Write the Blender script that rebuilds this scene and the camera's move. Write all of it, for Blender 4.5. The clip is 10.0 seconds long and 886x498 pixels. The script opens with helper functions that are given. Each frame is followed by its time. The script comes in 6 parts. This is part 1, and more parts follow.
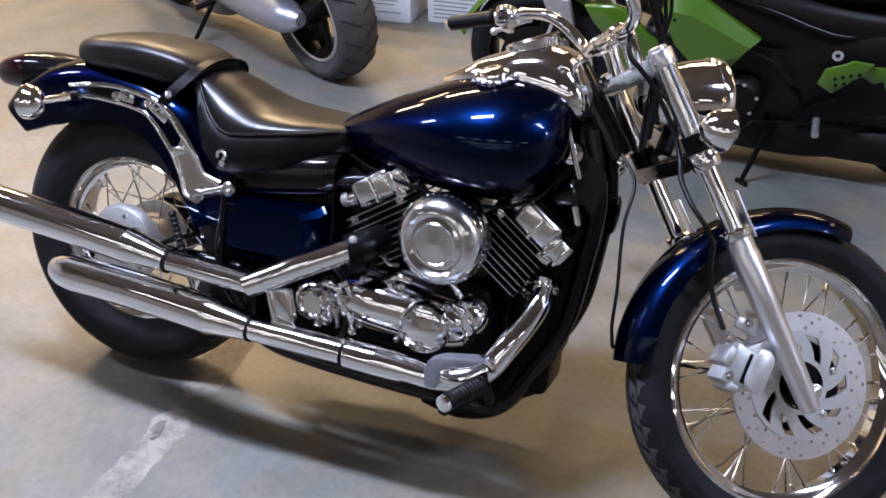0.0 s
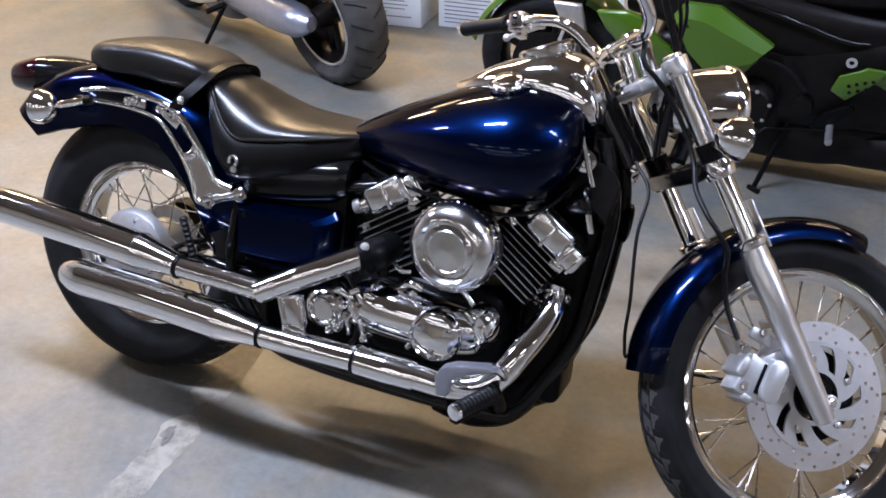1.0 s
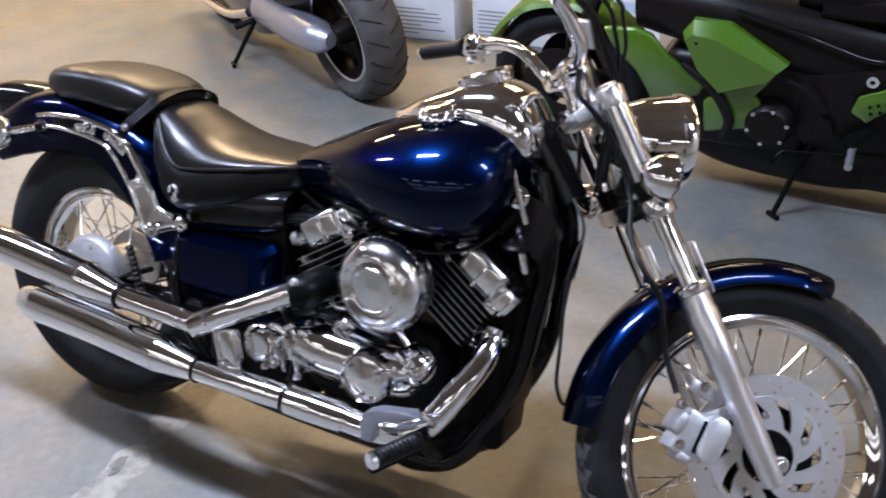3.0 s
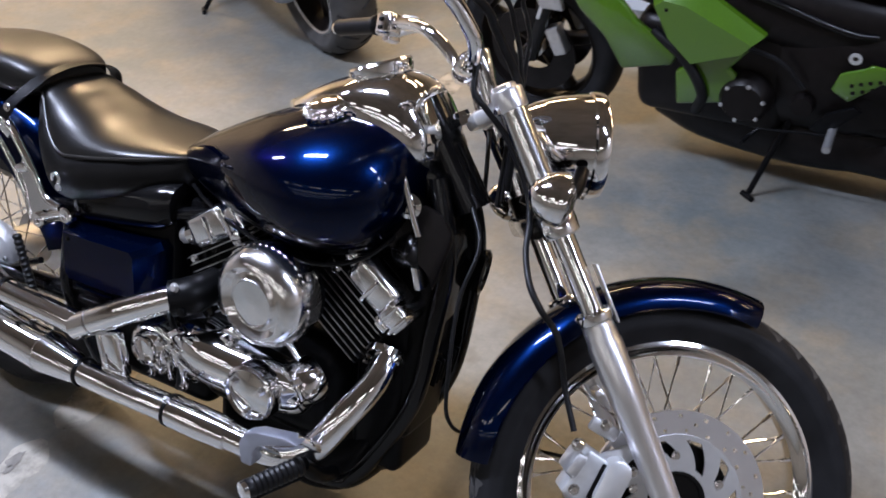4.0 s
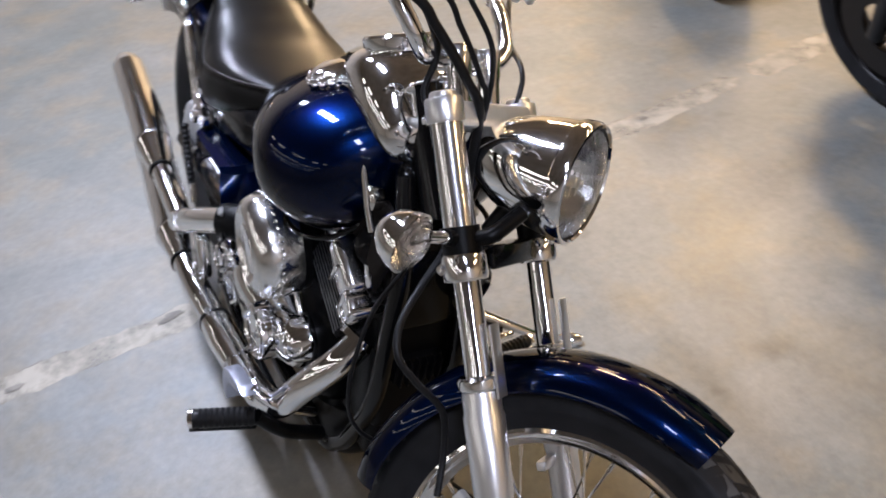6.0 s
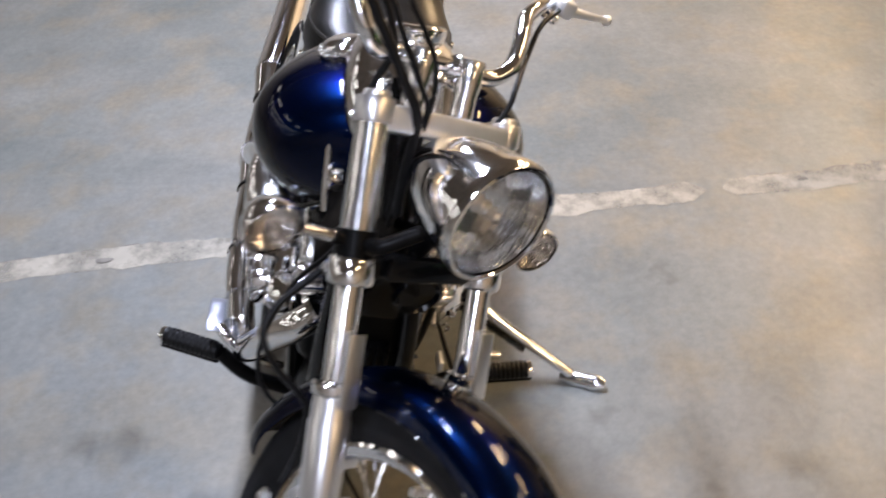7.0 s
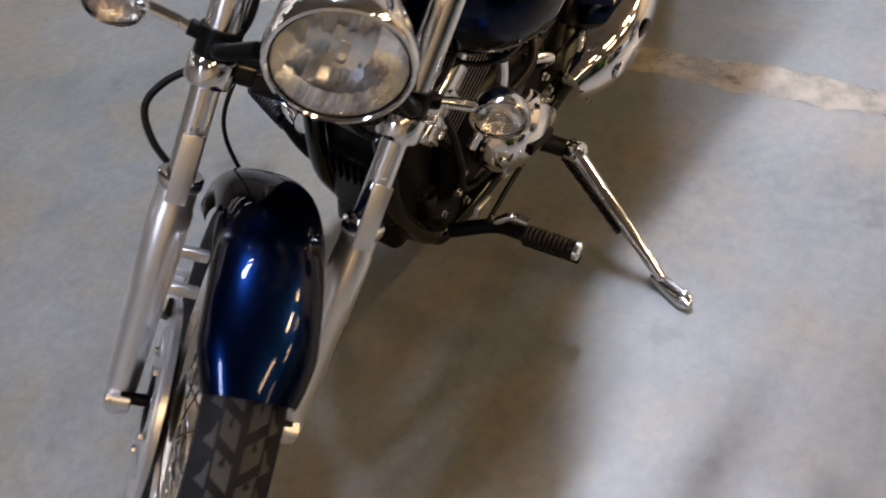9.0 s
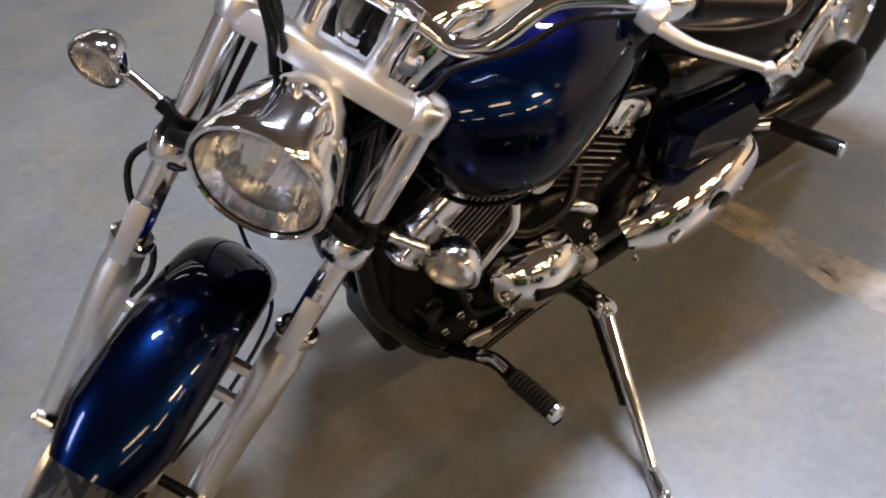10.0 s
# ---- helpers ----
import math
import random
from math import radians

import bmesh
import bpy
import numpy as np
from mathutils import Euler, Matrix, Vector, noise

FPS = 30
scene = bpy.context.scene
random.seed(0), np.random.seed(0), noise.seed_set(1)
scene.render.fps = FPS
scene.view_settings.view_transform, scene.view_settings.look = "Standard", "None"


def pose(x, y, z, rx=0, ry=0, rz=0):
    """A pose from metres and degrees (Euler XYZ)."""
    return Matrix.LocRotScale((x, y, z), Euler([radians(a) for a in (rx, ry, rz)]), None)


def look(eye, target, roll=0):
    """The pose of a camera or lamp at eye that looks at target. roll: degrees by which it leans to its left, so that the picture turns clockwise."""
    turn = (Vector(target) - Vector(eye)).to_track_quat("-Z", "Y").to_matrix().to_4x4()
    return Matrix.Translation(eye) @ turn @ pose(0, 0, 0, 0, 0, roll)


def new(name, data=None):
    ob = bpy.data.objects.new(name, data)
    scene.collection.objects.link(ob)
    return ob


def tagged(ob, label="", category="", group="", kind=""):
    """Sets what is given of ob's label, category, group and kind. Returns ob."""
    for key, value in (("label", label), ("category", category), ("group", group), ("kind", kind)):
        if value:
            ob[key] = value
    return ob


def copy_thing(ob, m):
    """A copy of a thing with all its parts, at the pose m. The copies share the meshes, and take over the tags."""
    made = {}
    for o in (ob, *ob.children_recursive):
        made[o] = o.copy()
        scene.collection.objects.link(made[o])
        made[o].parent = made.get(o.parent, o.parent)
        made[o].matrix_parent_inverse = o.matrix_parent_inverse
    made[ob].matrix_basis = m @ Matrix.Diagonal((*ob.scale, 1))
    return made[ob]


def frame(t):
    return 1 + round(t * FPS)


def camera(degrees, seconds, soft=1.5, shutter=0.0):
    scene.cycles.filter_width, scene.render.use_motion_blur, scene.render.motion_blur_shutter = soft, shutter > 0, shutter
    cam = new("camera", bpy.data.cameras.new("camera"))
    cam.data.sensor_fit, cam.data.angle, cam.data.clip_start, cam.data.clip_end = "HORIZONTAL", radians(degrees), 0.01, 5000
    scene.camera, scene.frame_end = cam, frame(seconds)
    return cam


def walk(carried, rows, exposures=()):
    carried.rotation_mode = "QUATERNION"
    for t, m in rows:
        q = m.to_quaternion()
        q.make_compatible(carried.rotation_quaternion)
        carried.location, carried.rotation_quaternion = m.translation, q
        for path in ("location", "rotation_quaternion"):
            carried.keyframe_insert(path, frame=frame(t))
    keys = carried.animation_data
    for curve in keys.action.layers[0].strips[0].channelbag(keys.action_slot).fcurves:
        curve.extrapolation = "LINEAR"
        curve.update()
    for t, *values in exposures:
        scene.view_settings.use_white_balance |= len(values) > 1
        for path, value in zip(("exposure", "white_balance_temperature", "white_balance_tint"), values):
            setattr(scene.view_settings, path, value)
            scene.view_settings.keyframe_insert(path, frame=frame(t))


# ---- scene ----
# ---- camera and walk ----
cam = camera(47.97, 10.0, soft=1.7, shutter=0.5)
PATH = [
    (0.0, (1.6002, -1.6298, 1.5771), (1.0979, -0.4432, 0.8092), -0.37),
    (0.5, (1.5921, -1.6322, 1.5826), (1.0859, -0.4432, 0.8210), -0.36),
    (1.0, (1.5866, -1.6211, 1.5798), (1.0730, -0.4368, 0.8158), -0.30),
    (1.5, (1.5839, -1.6226, 1.5764), (1.0652, -0.4410, 0.8117), -0.49),
    (2.0, (1.6051, -1.5943, 1.5720), (1.0913, -0.4210, 0.7914), -0.72),
    (2.5, (1.7038, -1.4821, 1.5765), (1.1454, -0.3460, 0.7719), -2.55),
    (3.0, (1.8288, -1.3692, 1.5749), (1.1821, -0.2452, 0.8210), -2.69),
    (3.2, (1.8625, -1.3214, 1.5704), (1.2629, -0.1833, 0.7989), -1.37),
    (4.3, (2.0190, -0.9168, 1.5982), (1.2683, 0.0522, 0.7336), -3.73),
    (4.5, (2.1227, -0.8353, 1.5859), (1.2626, 0.0511, 0.7347), -5.39),
    (5.0, (2.2618, -0.6957, 1.5876), (1.2433, -0.0198, 0.7181), -6.91),
    (5.5, (2.3043, -0.4421, 1.5636), (1.2515, 0.1327, 0.6628), -6.68),
    (5.7, (2.3205, -0.3502, 1.5686), (1.2469, 0.1738, 0.6616), -7.81),
    (6.8, (2.4505, 0.1818, 1.5353), (1.2392, 0.1987, 0.6506), -7.03),
    (7.0, (2.4067, 0.2840, 1.5324), (1.2081, 0.2739, 0.6306), -4.65),
    (7.5, (2.3224, 0.4959, 1.5317), (1.1470, 0.3277, 0.6150), -7.98),
    (8.0, (2.2958, 0.7342, 1.4760), (1.1844, 0.2739, 0.5799), -9.70),
    (8.5, (2.2263, 0.9258, 1.4385), (1.3239, 0.2874, 0.4246), -10.57),
    (9.0, (2.0269, 1.0337, 1.4131), (1.2344, 0.3279, 0.3530), -11.99),
    (9.4, (1.9181, 1.1053, 1.4237), (1.1637, 0.2758, 0.4272), -10.82),
    (9.5, (1.8837, 1.1243, 1.4123), (1.1429, 0.2707, 0.4261), -9.34),
    (10.0, (1.6769, 1.2214, 1.4300), (1.0748, 0.2541, 0.4544), -6.54),
]

walk(cam, [(t, look(eye, target, roll)) for t, eye, target, roll in PATH],
     exposures=[(0.0, 0.20, 5960, 13), (2.8, 0.33, 5960, 13), (4.5, 0.17, 6130, 12), (5.5, 0.23, 6250, 12), (7.0, 0.26, 6330, 11), (8.5, 0.02, 6430, 12), (9.5, 0.09, 6400, 12), (10.0, 0.18, 6260, 13)])

# ---- world and light ----
world = bpy.data.worlds.new("world")
scene.world = world
world.use_nodes = True
world.node_tree.nodes["Background"].inputs["Color"].default_value = (0.9, 0.72, 0.5, 1)
world.node_tree.nodes["Background"].inputs["Strength"].default_value = 0.02


def area_lamp(name, x, y, z, sx, sy, watts, colour):
    data = bpy.data.lights.new(name, "AREA")
    data.shape, data.size, data.size_y = "RECTANGLE", sx, sy
    data.energy, data.color = watts, colour
    ob = new(name, data)
    ob.matrix_basis = pose(x, y, z)
    return ob


COOL = (0.765, 0.82, 1.0)
NEUTRAL = (1.0, 0.93, 0.86)
AMBER = (1.0, 0.69, 0.37)
CEILING = 3.6
FIVE = (-3.8, -1.5, 0.8, 3.1, 5.4)
ROWS = ((-0.20, 190, COOL, (-0.25,)), (-0.20, 100, COOL, (-3.3,)), (-0.20, 60, COOL, (3.4, 6.4)), (3.4, 132, AMBER, (-4.2, -1.9)), (3.4, 32, AMBER, (0.8, 3.1, 5.4)), (5.0, 52, AMBER, (-3.8, -1.5)), (5.0, 16, AMBER, (0.8, 3.1, 5.4)), (-4.2, 6, NEUTRAL, FIVE))
for row_y, watts, colour, row in ROWS:
    for row_x in row:
        area_lamp("tube_lamp", row_x, row_y, 3.17, 1.22, 0.20, watts, colour)
# unbroken rows of strip lights over the far half of the hall
STRIPS = (-6.4, -8.6, -10.8)
for row_y in STRIPS:
    area_lamp("tube_lamp", 0.5, row_y, 3.17, 11.4, 0.20, 46, NEUTRAL)

# ---- materials ----


def mat(name, colour, rough=0.5, metal=0.0, coat=0.0, spec=0.5):
    m = bpy.data.materials.new(name)
    m.use_nodes = True
    b = m.node_tree.nodes["Principled BSDF"]
    b.inputs["Base Color"].default_value = (*colour, 1)
    b.inputs["Roughness"].default_value = rough
    b.inputs["Metallic"].default_value = metal
    b.inputs["Coat Weight"].default_value = coat
    b.inputs["Coat Roughness"].default_value = 0.03
    b.inputs["Specular IOR Level"].default_value = spec
    return m


def grain(m, scale, amount, bump=0.0, bump_scale=None, rough=0.0, detail=4.0):
    """Varies a material's base colour and roughness by noise, and adds fine relief."""
    nt = m.node_tree
    b = nt.nodes["Principled BSDF"]
    co = nt.nodes.new("ShaderNodeTexCoord")
    n = nt.nodes.new("ShaderNodeTexNoise")
    n.inputs["Scale"].default_value, n.inputs["Detail"].default_value = scale, detail
    nt.links.new(co.outputs["Object"], n.inputs["Vector"])
    base = b.inputs["Base Color"].default_value[:3]
    r = nt.nodes.new("ShaderNodeValToRGB")
    r.color_ramp.elements[0].position, r.color_ramp.elements[1].position = 0.3, 0.7
    r.color_ramp.elements[0].color = (*[c * (1 - amount) for c in base], 1)
    r.color_ramp.elements[1].color = (*[min(1, c * (1 + amount)) for c in base], 1)
    nt.links.new(n.outputs["Fac"], r.inputs["Fac"])
    nt.links.new(r.outputs["Color"], b.inputs["Base Color"])
    if rough:
        mr = nt.nodes.new("ShaderNodeMapRange")
        r0 = b.inputs["Roughness"].default_value
        mr.inputs["To Min"].default_value, mr.inputs["To Max"].default_value = max(0.01, r0 - rough), r0 + rough
        nt.links.new(n.outputs["Fac"], mr.inputs["Value"])
        nt.links.new(mr.outputs["Result"], b.inputs["Roughness"])
    if bump:
        n2 = nt.nodes.new("ShaderNodeTexNoise")
        n2.inputs["Scale"].default_value, n2.inputs["Detail"].default_value = bump_scale or scale * 8, 3
        nt.links.new(co.outputs["Object"], n2.inputs["Vector"])
        bp = nt.nodes.new("ShaderNodeBump")
        bp.inputs["Strength"].default_value, bp.inputs["Distance"].default_value = bump, 0.001
        nt.links.new(n2.outputs["Fac"], bp.inputs["Height"])
        nt.links.new(bp.outputs["Normal"], b.inputs["Normal"])
    return m


CHROME = grain(mat("chrome", (0.93, 0.93, 0.94), 0.075, 1.0), 30, 0.02, rough=0.025)
CHROME_WORN = grain(mat("chrome_worn", (0.88, 0.88, 0.89), 0.17, 1.0), 40, 0.06, rough=0.04)
ALLOY = grain(mat("satin_alloy", (0.88, 0.88, 0.90), 0.31, 0.97), 25, 0.03)
CAST = grain(mat("cast_alloy", (0.55, 0.55, 0.55), 0.42, 0.9), 50, 0.10, bump=0.3, bump_scale=500)
SILVER = grain(mat("silver_paint", (0.68, 0.69, 0.70), 0.34, 0.7, coat=0.3), 40, 0.05)
BLUE = grain(mat("deep_blue_paint", (0.0007, 0.0050, 0.028), 0.29, 0.95, coat=1.0), 400, 0.25)
BLUE.node_tree.nodes["Principled BSDF"].inputs["Coat IOR"].default_value = 1.27
BLUE.node_tree.nodes["Principled BSDF"].inputs["Specular Tint"].default_value = (0.006, 0.016, 0.060, 1)
BLACK_GLOSS = grain(mat("black_gloss_paint", (0.0035, 0.0035, 0.0038), 0.16, 0.0, coat=0.12, spec=0.22), 30, 0.2, rough=0.06)
BLACK_SATIN = grain(mat("black_satin", (0.0025, 0.0025, 0.0028), 0.36, spec=0.11), 40, 0.3, bump=0.2, bump_scale=400)
ENGINE_BLACK = grain(mat("engine_black", (0.0035, 0.0035, 0.0038), 0.30, spec=0.08), 50, 0.3, bump=0.25, bump_scale=500)
RUBBER = grain(mat("tyre_rubber", (0.011, 0.011, 0.012), 0.6, spec=0.15), 18, 0.35, bump=0.3, bump_scale=350, rough=0.08)
HOSE = grain(mat("hose_rubber", (0.005, 0.005, 0.0056), 0.42, spec=0.2), 60, 0.3)
LEATHER = grain(mat("black_vinyl", (0.0035, 0.0033, 0.0032), 0.38, spec=0.13), 25, 0.25, bump=0.35, bump_scale=420, rough=0.06)
PAD_VINYL = grain(mat("worn_black_vinyl", (0.0045, 0.0042, 0.004), 0.36, spec=0.34), 25, 0.25, bump=0.2, bump_scale=420, rough=0.05)
RIBBED = grain(mat("ribbed_black_vinyl", (0.004, 0.0038, 0.0036), 0.30, spec=0.36), 25, 0.25, bump=0.04, bump_scale=300, rough=0.02)
rib_nt = RIBBED.node_tree
rib_wave, rib_co, rib_bump = (rib_nt.nodes.new(k) for k in ("ShaderNodeTexWave", "ShaderNodeTexCoord", "ShaderNodeBump"))
rib_wave.bands_direction = "X"
rib_wave.inputs["Scale"].default_value, rib_wave.inputs["Distortion"].default_value = 62.0, 0.15
rib_bump.inputs["Strength"].default_value, rib_bump.inputs["Distance"].default_value = 0.05, 0.0010
rib_nt.links.new(rib_co.outputs["Object"], rib_wave.inputs["Vector"])
rib_nt.links.new(rib_wave.outputs["Fac"], rib_bump.inputs["Height"])
rib_nt.links.new([n for n in rib_nt.nodes if n.type == "BUMP" and n != rib_bump][0].outputs["Normal"], rib_bump.inputs["Normal"])
rib_nt.links.new(rib_bump.outputs["Normal"], rib_nt.nodes["Principled BSDF"].inputs["Normal"])
FIN = grain(mat("fin_edge_alloy", (0.5, 0.5, 0.5), 0.35, 1.0), 80, 0.2)
RED_LENS = mat("red_lens", (0.010, 0.0012, 0.003), 0.06, 0.0, coat=0.3)
GREEN = grain(mat("lime_green_paint", (0.050, 0.120, 0.003), 0.28, 0.1, coat=0.9), 200, 0.08)
DARK_PLASTIC = grain(mat("dark_plastic", (0.0055, 0.0043, 0.004), 0.36, spec=0.17), 40, 0.3)
GREY_PAINT = grain(mat("grey_metal_paint", (0.10, 0.11, 0.14), 0.30, 0.6, coat=0.6), 60, 0.2)
WHITE_CARD = grain(mat("white_carton", (0.66, 0.68, 0.70), 0.75), 9, 0.06, bump=0.1, bump_scale=90)
CALIPER = grain(mat("cast_grey_paint", (0.58, 0.59, 0.60), 0.36, 0.6, coat=0.2), 60, 0.08, bump=0.05, bump_scale=200)
PIPING = grain(mat("vinyl_piping", (0.010, 0.009, 0.008), 0.36, spec=0.25), 300, 0.5)
RUBBER_DUSTY = grain(mat("dusty_tyre_rubber", (0.045, 0.043, 0.041), 0.65, spec=0.3), 14, 0.3, bump=0.2, bump_scale=200)
# near-black colour that carries the shade inside the tread grooves
GROOVE = mat("groove_shadow_rubber", (0.006, 0.006, 0.006), 0.9)
CAST_LIGHT = grain(mat("light_alloy", (0.40, 0.42, 0.50), 0.32, 0.85), 30, 0.08)
CARD_TAPE = mat("packing_tape", (0.60, 0.58, 0.50), 0.3)
INK_BLUE = mat("pale_blue_print", (0.42, 0.50, 0.60), 0.7)
INK = mat("grey_print", (0.22, 0.23, 0.26), 0.7)


def glass_mat(name, tint=(1, 1, 1), rough=0.02):
    m = mat(name, tint, rough)
    b = m.node_tree.nodes["Principled BSDF"]
    b.inputs["Transmission Weight"].default_value = 1.0
    b.inputs["IOR"].default_value = 1.45
    return m


GLASS = glass_mat("clear_glass")
LENS = glass_mat("clear_lens", (0.99, 0.99, 0.99), 0.02)
flutes = LENS.node_tree.nodes.new("ShaderNodeTexWave")
flutes.bands_direction = "Y"
flutes.inputs["Scale"].default_value, flutes.inputs["Distortion"].default_value = 26, 1.0
flute_co = LENS.node_tree.nodes.new("ShaderNodeTexCoord")
LENS.node_tree.links.new(flute_co.outputs["Object"], flutes.inputs["Vector"])
flute_bump = LENS.node_tree.nodes.new("ShaderNodeBump")
flute_bump.inputs["Strength"].default_value, flute_bump.inputs["Distance"].default_value = 0.22, 0.002
LENS.node_tree.links.new(flutes.outputs["Color"], flute_bump.inputs["Height"])
LENS.node_tree.links.new(flute_bump.outputs["Normal"], LENS.node_tree.nodes["Principled BSDF"].inputs["Normal"])
REFLECT = mat("reflector_silver", (0.92, 0.93, 0.95), 0.20, 1.0)
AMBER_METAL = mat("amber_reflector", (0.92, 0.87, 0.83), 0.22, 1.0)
FIN_MIX = grain(mat("fin_metal", (0.038, 0.038, 0.040), 0.30, 0.8), 90, 0.4)


SMUDGES = ((0.914, -0.400, 0.055), (0.923, -0.319, 0.060), (1.085, 0.896, 0.050), (0.932, 0.563, 0.030))


def concrete():
    m = mat("painted_concrete", (0.36, 0.37, 0.36), 0.45)
    nt = m.node_tree
    b = nt.nodes["Principled BSDF"]
    co = nt.nodes.new("ShaderNodeTexCoord")

    def noise_node(scale, detail, rough=0.55):
        n = nt.nodes.new("ShaderNodeTexNoise")
        n.inputs["Scale"].default_value, n.inputs["Detail"].default_value = scale, detail
        n.inputs["Roughness"].default_value = rough
        nt.links.new(co.outputs["Object"], n.inputs["Vector"])
        return n

    def ramp(src, p0, p1, c0, c1):
        r = nt.nodes.new("ShaderNodeValToRGB")
        r.color_ramp.elements[0].position, r.color_ramp.elements[1].position = p0, p1
        r.color_ramp.elements[0].color, r.color_ramp.elements[1].color = (*c0, 1), (*c1, 1)
        nt.links.new(src, r.inputs["Fac"])
        return r.outputs["Color"]

    def mix(fac, a, bb, mode="MIX"):
        x = nt.nodes.new("ShaderNodeMix")
        x.data_type, x.blend_type = "RGBA", mode
        if isinstance(fac, float):
            x.inputs["Factor"].default_value = fac
        else:
            nt.links.new(fac, x.inputs["Factor"])
        nt.links.new(a, x.inputs["A"])
        nt.links.new(bb, x.inputs["B"])
        return x.outputs["Result"]

    patches = ramp(noise_node(0.9, 7, 0.6).outputs["Fac"], 0.38, 0.62, (0.112, 0.123, 0.119), (0.172, 0.170, 0.158))
    fine = ramp(noise_node(5, 8, 0.65).outputs["Fac"], 0.30, 0.70, (0.76, 0.77, 0.77), (1.13, 1.125, 1.11))
    tan = ramp(noise_node(1.5, 8, 0.62).outputs["Fac"], 0.52, 0.66, (0, 0, 0), (0.62, 0.62, 0.62))
    tint = nt.nodes.new("ShaderNodeRGB")
    tint.outputs[0].default_value = (0.186, 0.157, 0.112, 1)
    spots = ramp(noise_node(4.5, 3).outputs["Fac"], 0.24, 0.32, (0.58, 0.56, 0.53), (1, 1, 1))
    c = mix(tan, patches, tint.outputs[0])
    blots = ramp(noise_node(4.2, 7, 0.6).outputs["Fac"], 0.48, 0.66, (0, 0, 0), (0.68, 0.68, 0.68))
    c = mix(blots, c, tint.outputs[0])
    c = mix(0.8, c, fine, "MULTIPLY")
    speck = ramp(noise_node(38, 5, 0.7).outputs["Fac"], 0.32, 0.68, (0.80, 0.80, 0.80), (1.10, 1.10, 1.09))
    c = mix(0.9, c, speck, "MULTIPLY")
    c = mix(0.8, c, spots, "MULTIPLY")
    # round tyre scuff beside the bike
    dist = nt.nodes.new("ShaderNodeVectorMath")
    dist.operation = "DISTANCE"
    dist.inputs[1].default_value = (1.05, 1.30, 0)
    wob = mix(0.12, co.outputs["Object"], noise_node(2.0, 2).outputs["Color"])
    nt.links.new(wob, dist.inputs[0])
    ring = nt.nodes.new("ShaderNodeValToRGB")
    for pos, val in ((0.0, 1.0), (0.33, 1.0), (0.40, 0.80), (0.46, 0.84), (0.55, 1.0)):
        el = ring.color_ramp.elements.new(pos)
        el.color = (val, val, val, 1)
    ring.color_ramp.elements[-1].color = (1, 1, 1, 1)
    ring.color_ramp.elements[0].color = (1, 1, 1, 1)
    nt.links.new(dist.outputs["Value"], ring.inputs["Fac"])
    c = mix(1.0, c, ring.outputs["Color"], "MULTIPLY")
    # oil smudges
    for sx, sy, size in SMUDGES:
        d2 = nt.nodes.new("ShaderNodeVectorMath")
        d2.operation = "DISTANCE"
        d2.inputs[1].default_value = (sx, sy, 0.05)
        nt.links.new(mix(0.10, co.outputs["Object"], noise_node(9.0, 3).outputs["Color"]), d2.inputs[0])
        c = mix(1.0, c, ramp(d2.outputs["Value"], 0.2 * size, size, (0.60, 0.58, 0.55), (1, 1, 1)), "MULTIPLY")
    nt.links.new(c, b.inputs["Base Color"])
    mr = nt.nodes.new("ShaderNodeMapRange")
    mr.inputs["To Min"].default_value, mr.inputs["To Max"].default_value = 0.32, 0.54
    nt.links.new(noise_node(3.0, 5).outputs["Fac"], mr.inputs["Value"])
    nt.links.new(mr.outputs["Result"], b.inputs["Roughness"])
    bp = nt.nodes.new("ShaderNodeBump")
    bp.inputs["Strength"].default_value, bp.inputs["Distance"].default_value = 0.25, 0.002
    nt.links.new(noise_node(60, 4).outputs["Fac"], bp.inputs["Height"])
    nt.links.new(bp.outputs["Normal"], b.inputs["Normal"])
    return m


CONCRETE = concrete()
PAINT_LINE = grain(mat("worn_bare_concrete", (0.272, 0.245, 0.198), 0.6), 7, 0.16, bump=0.3, bump_scale=120)
line_nt = PAINT_LINE.node_tree
line_co, line_noise, line_ramp = (line_nt.nodes.new(k) for k in ("ShaderNodeTexCoord", "ShaderNodeTexNoise", "ShaderNodeValToRGB"))
line_noise.inputs["Scale"].default_value, line_noise.inputs["Detail"].default_value, line_noise.inputs["Roughness"].default_value = 11, 8, 0.65
line_ramp.color_ramp.elements[0].position, line_ramp.color_ramp.elements[1].position = 0.36, 0.58
line_ramp.color_ramp.elements[0].color = (0.42, 0.42, 0.42, 1)
line_nt.links.new(line_co.outputs["Object"], line_noise.inputs["Vector"])
line_nt.links.new(line_noise.outputs["Fac"], line_ramp.inputs["Fac"])
line_nt.links.new(line_ramp.outputs["Color"], line_nt.nodes["Principled BSDF"].inputs["Alpha"])
LINE_EDGE = grain(mat("line_dirt", (0.14, 0.125, 0.105), 0.7), 30, 0.3)
WALL = grain(mat("tan_wall", (0.44, 0.415, 0.38), 0.8), 2, 0.10, bump=0.1, bump_scale=60)
CEIL = grain(mat("grey_ceiling", (0.20, 0.172, 0.145), 0.85), 1.5, 0.2)
HOUSING = mat("white_enamel", (0.8, 0.8, 0.8), 0.4)

# ---- mesh helpers ----


def finish(ob, smooth=40):
    me = ob.data
    me.polygons.foreach_set("use_smooth", [True] * len(me.polygons))
    if smooth < 180:
        me.set_sharp_from_angle(angle=radians(smooth))
    return ob


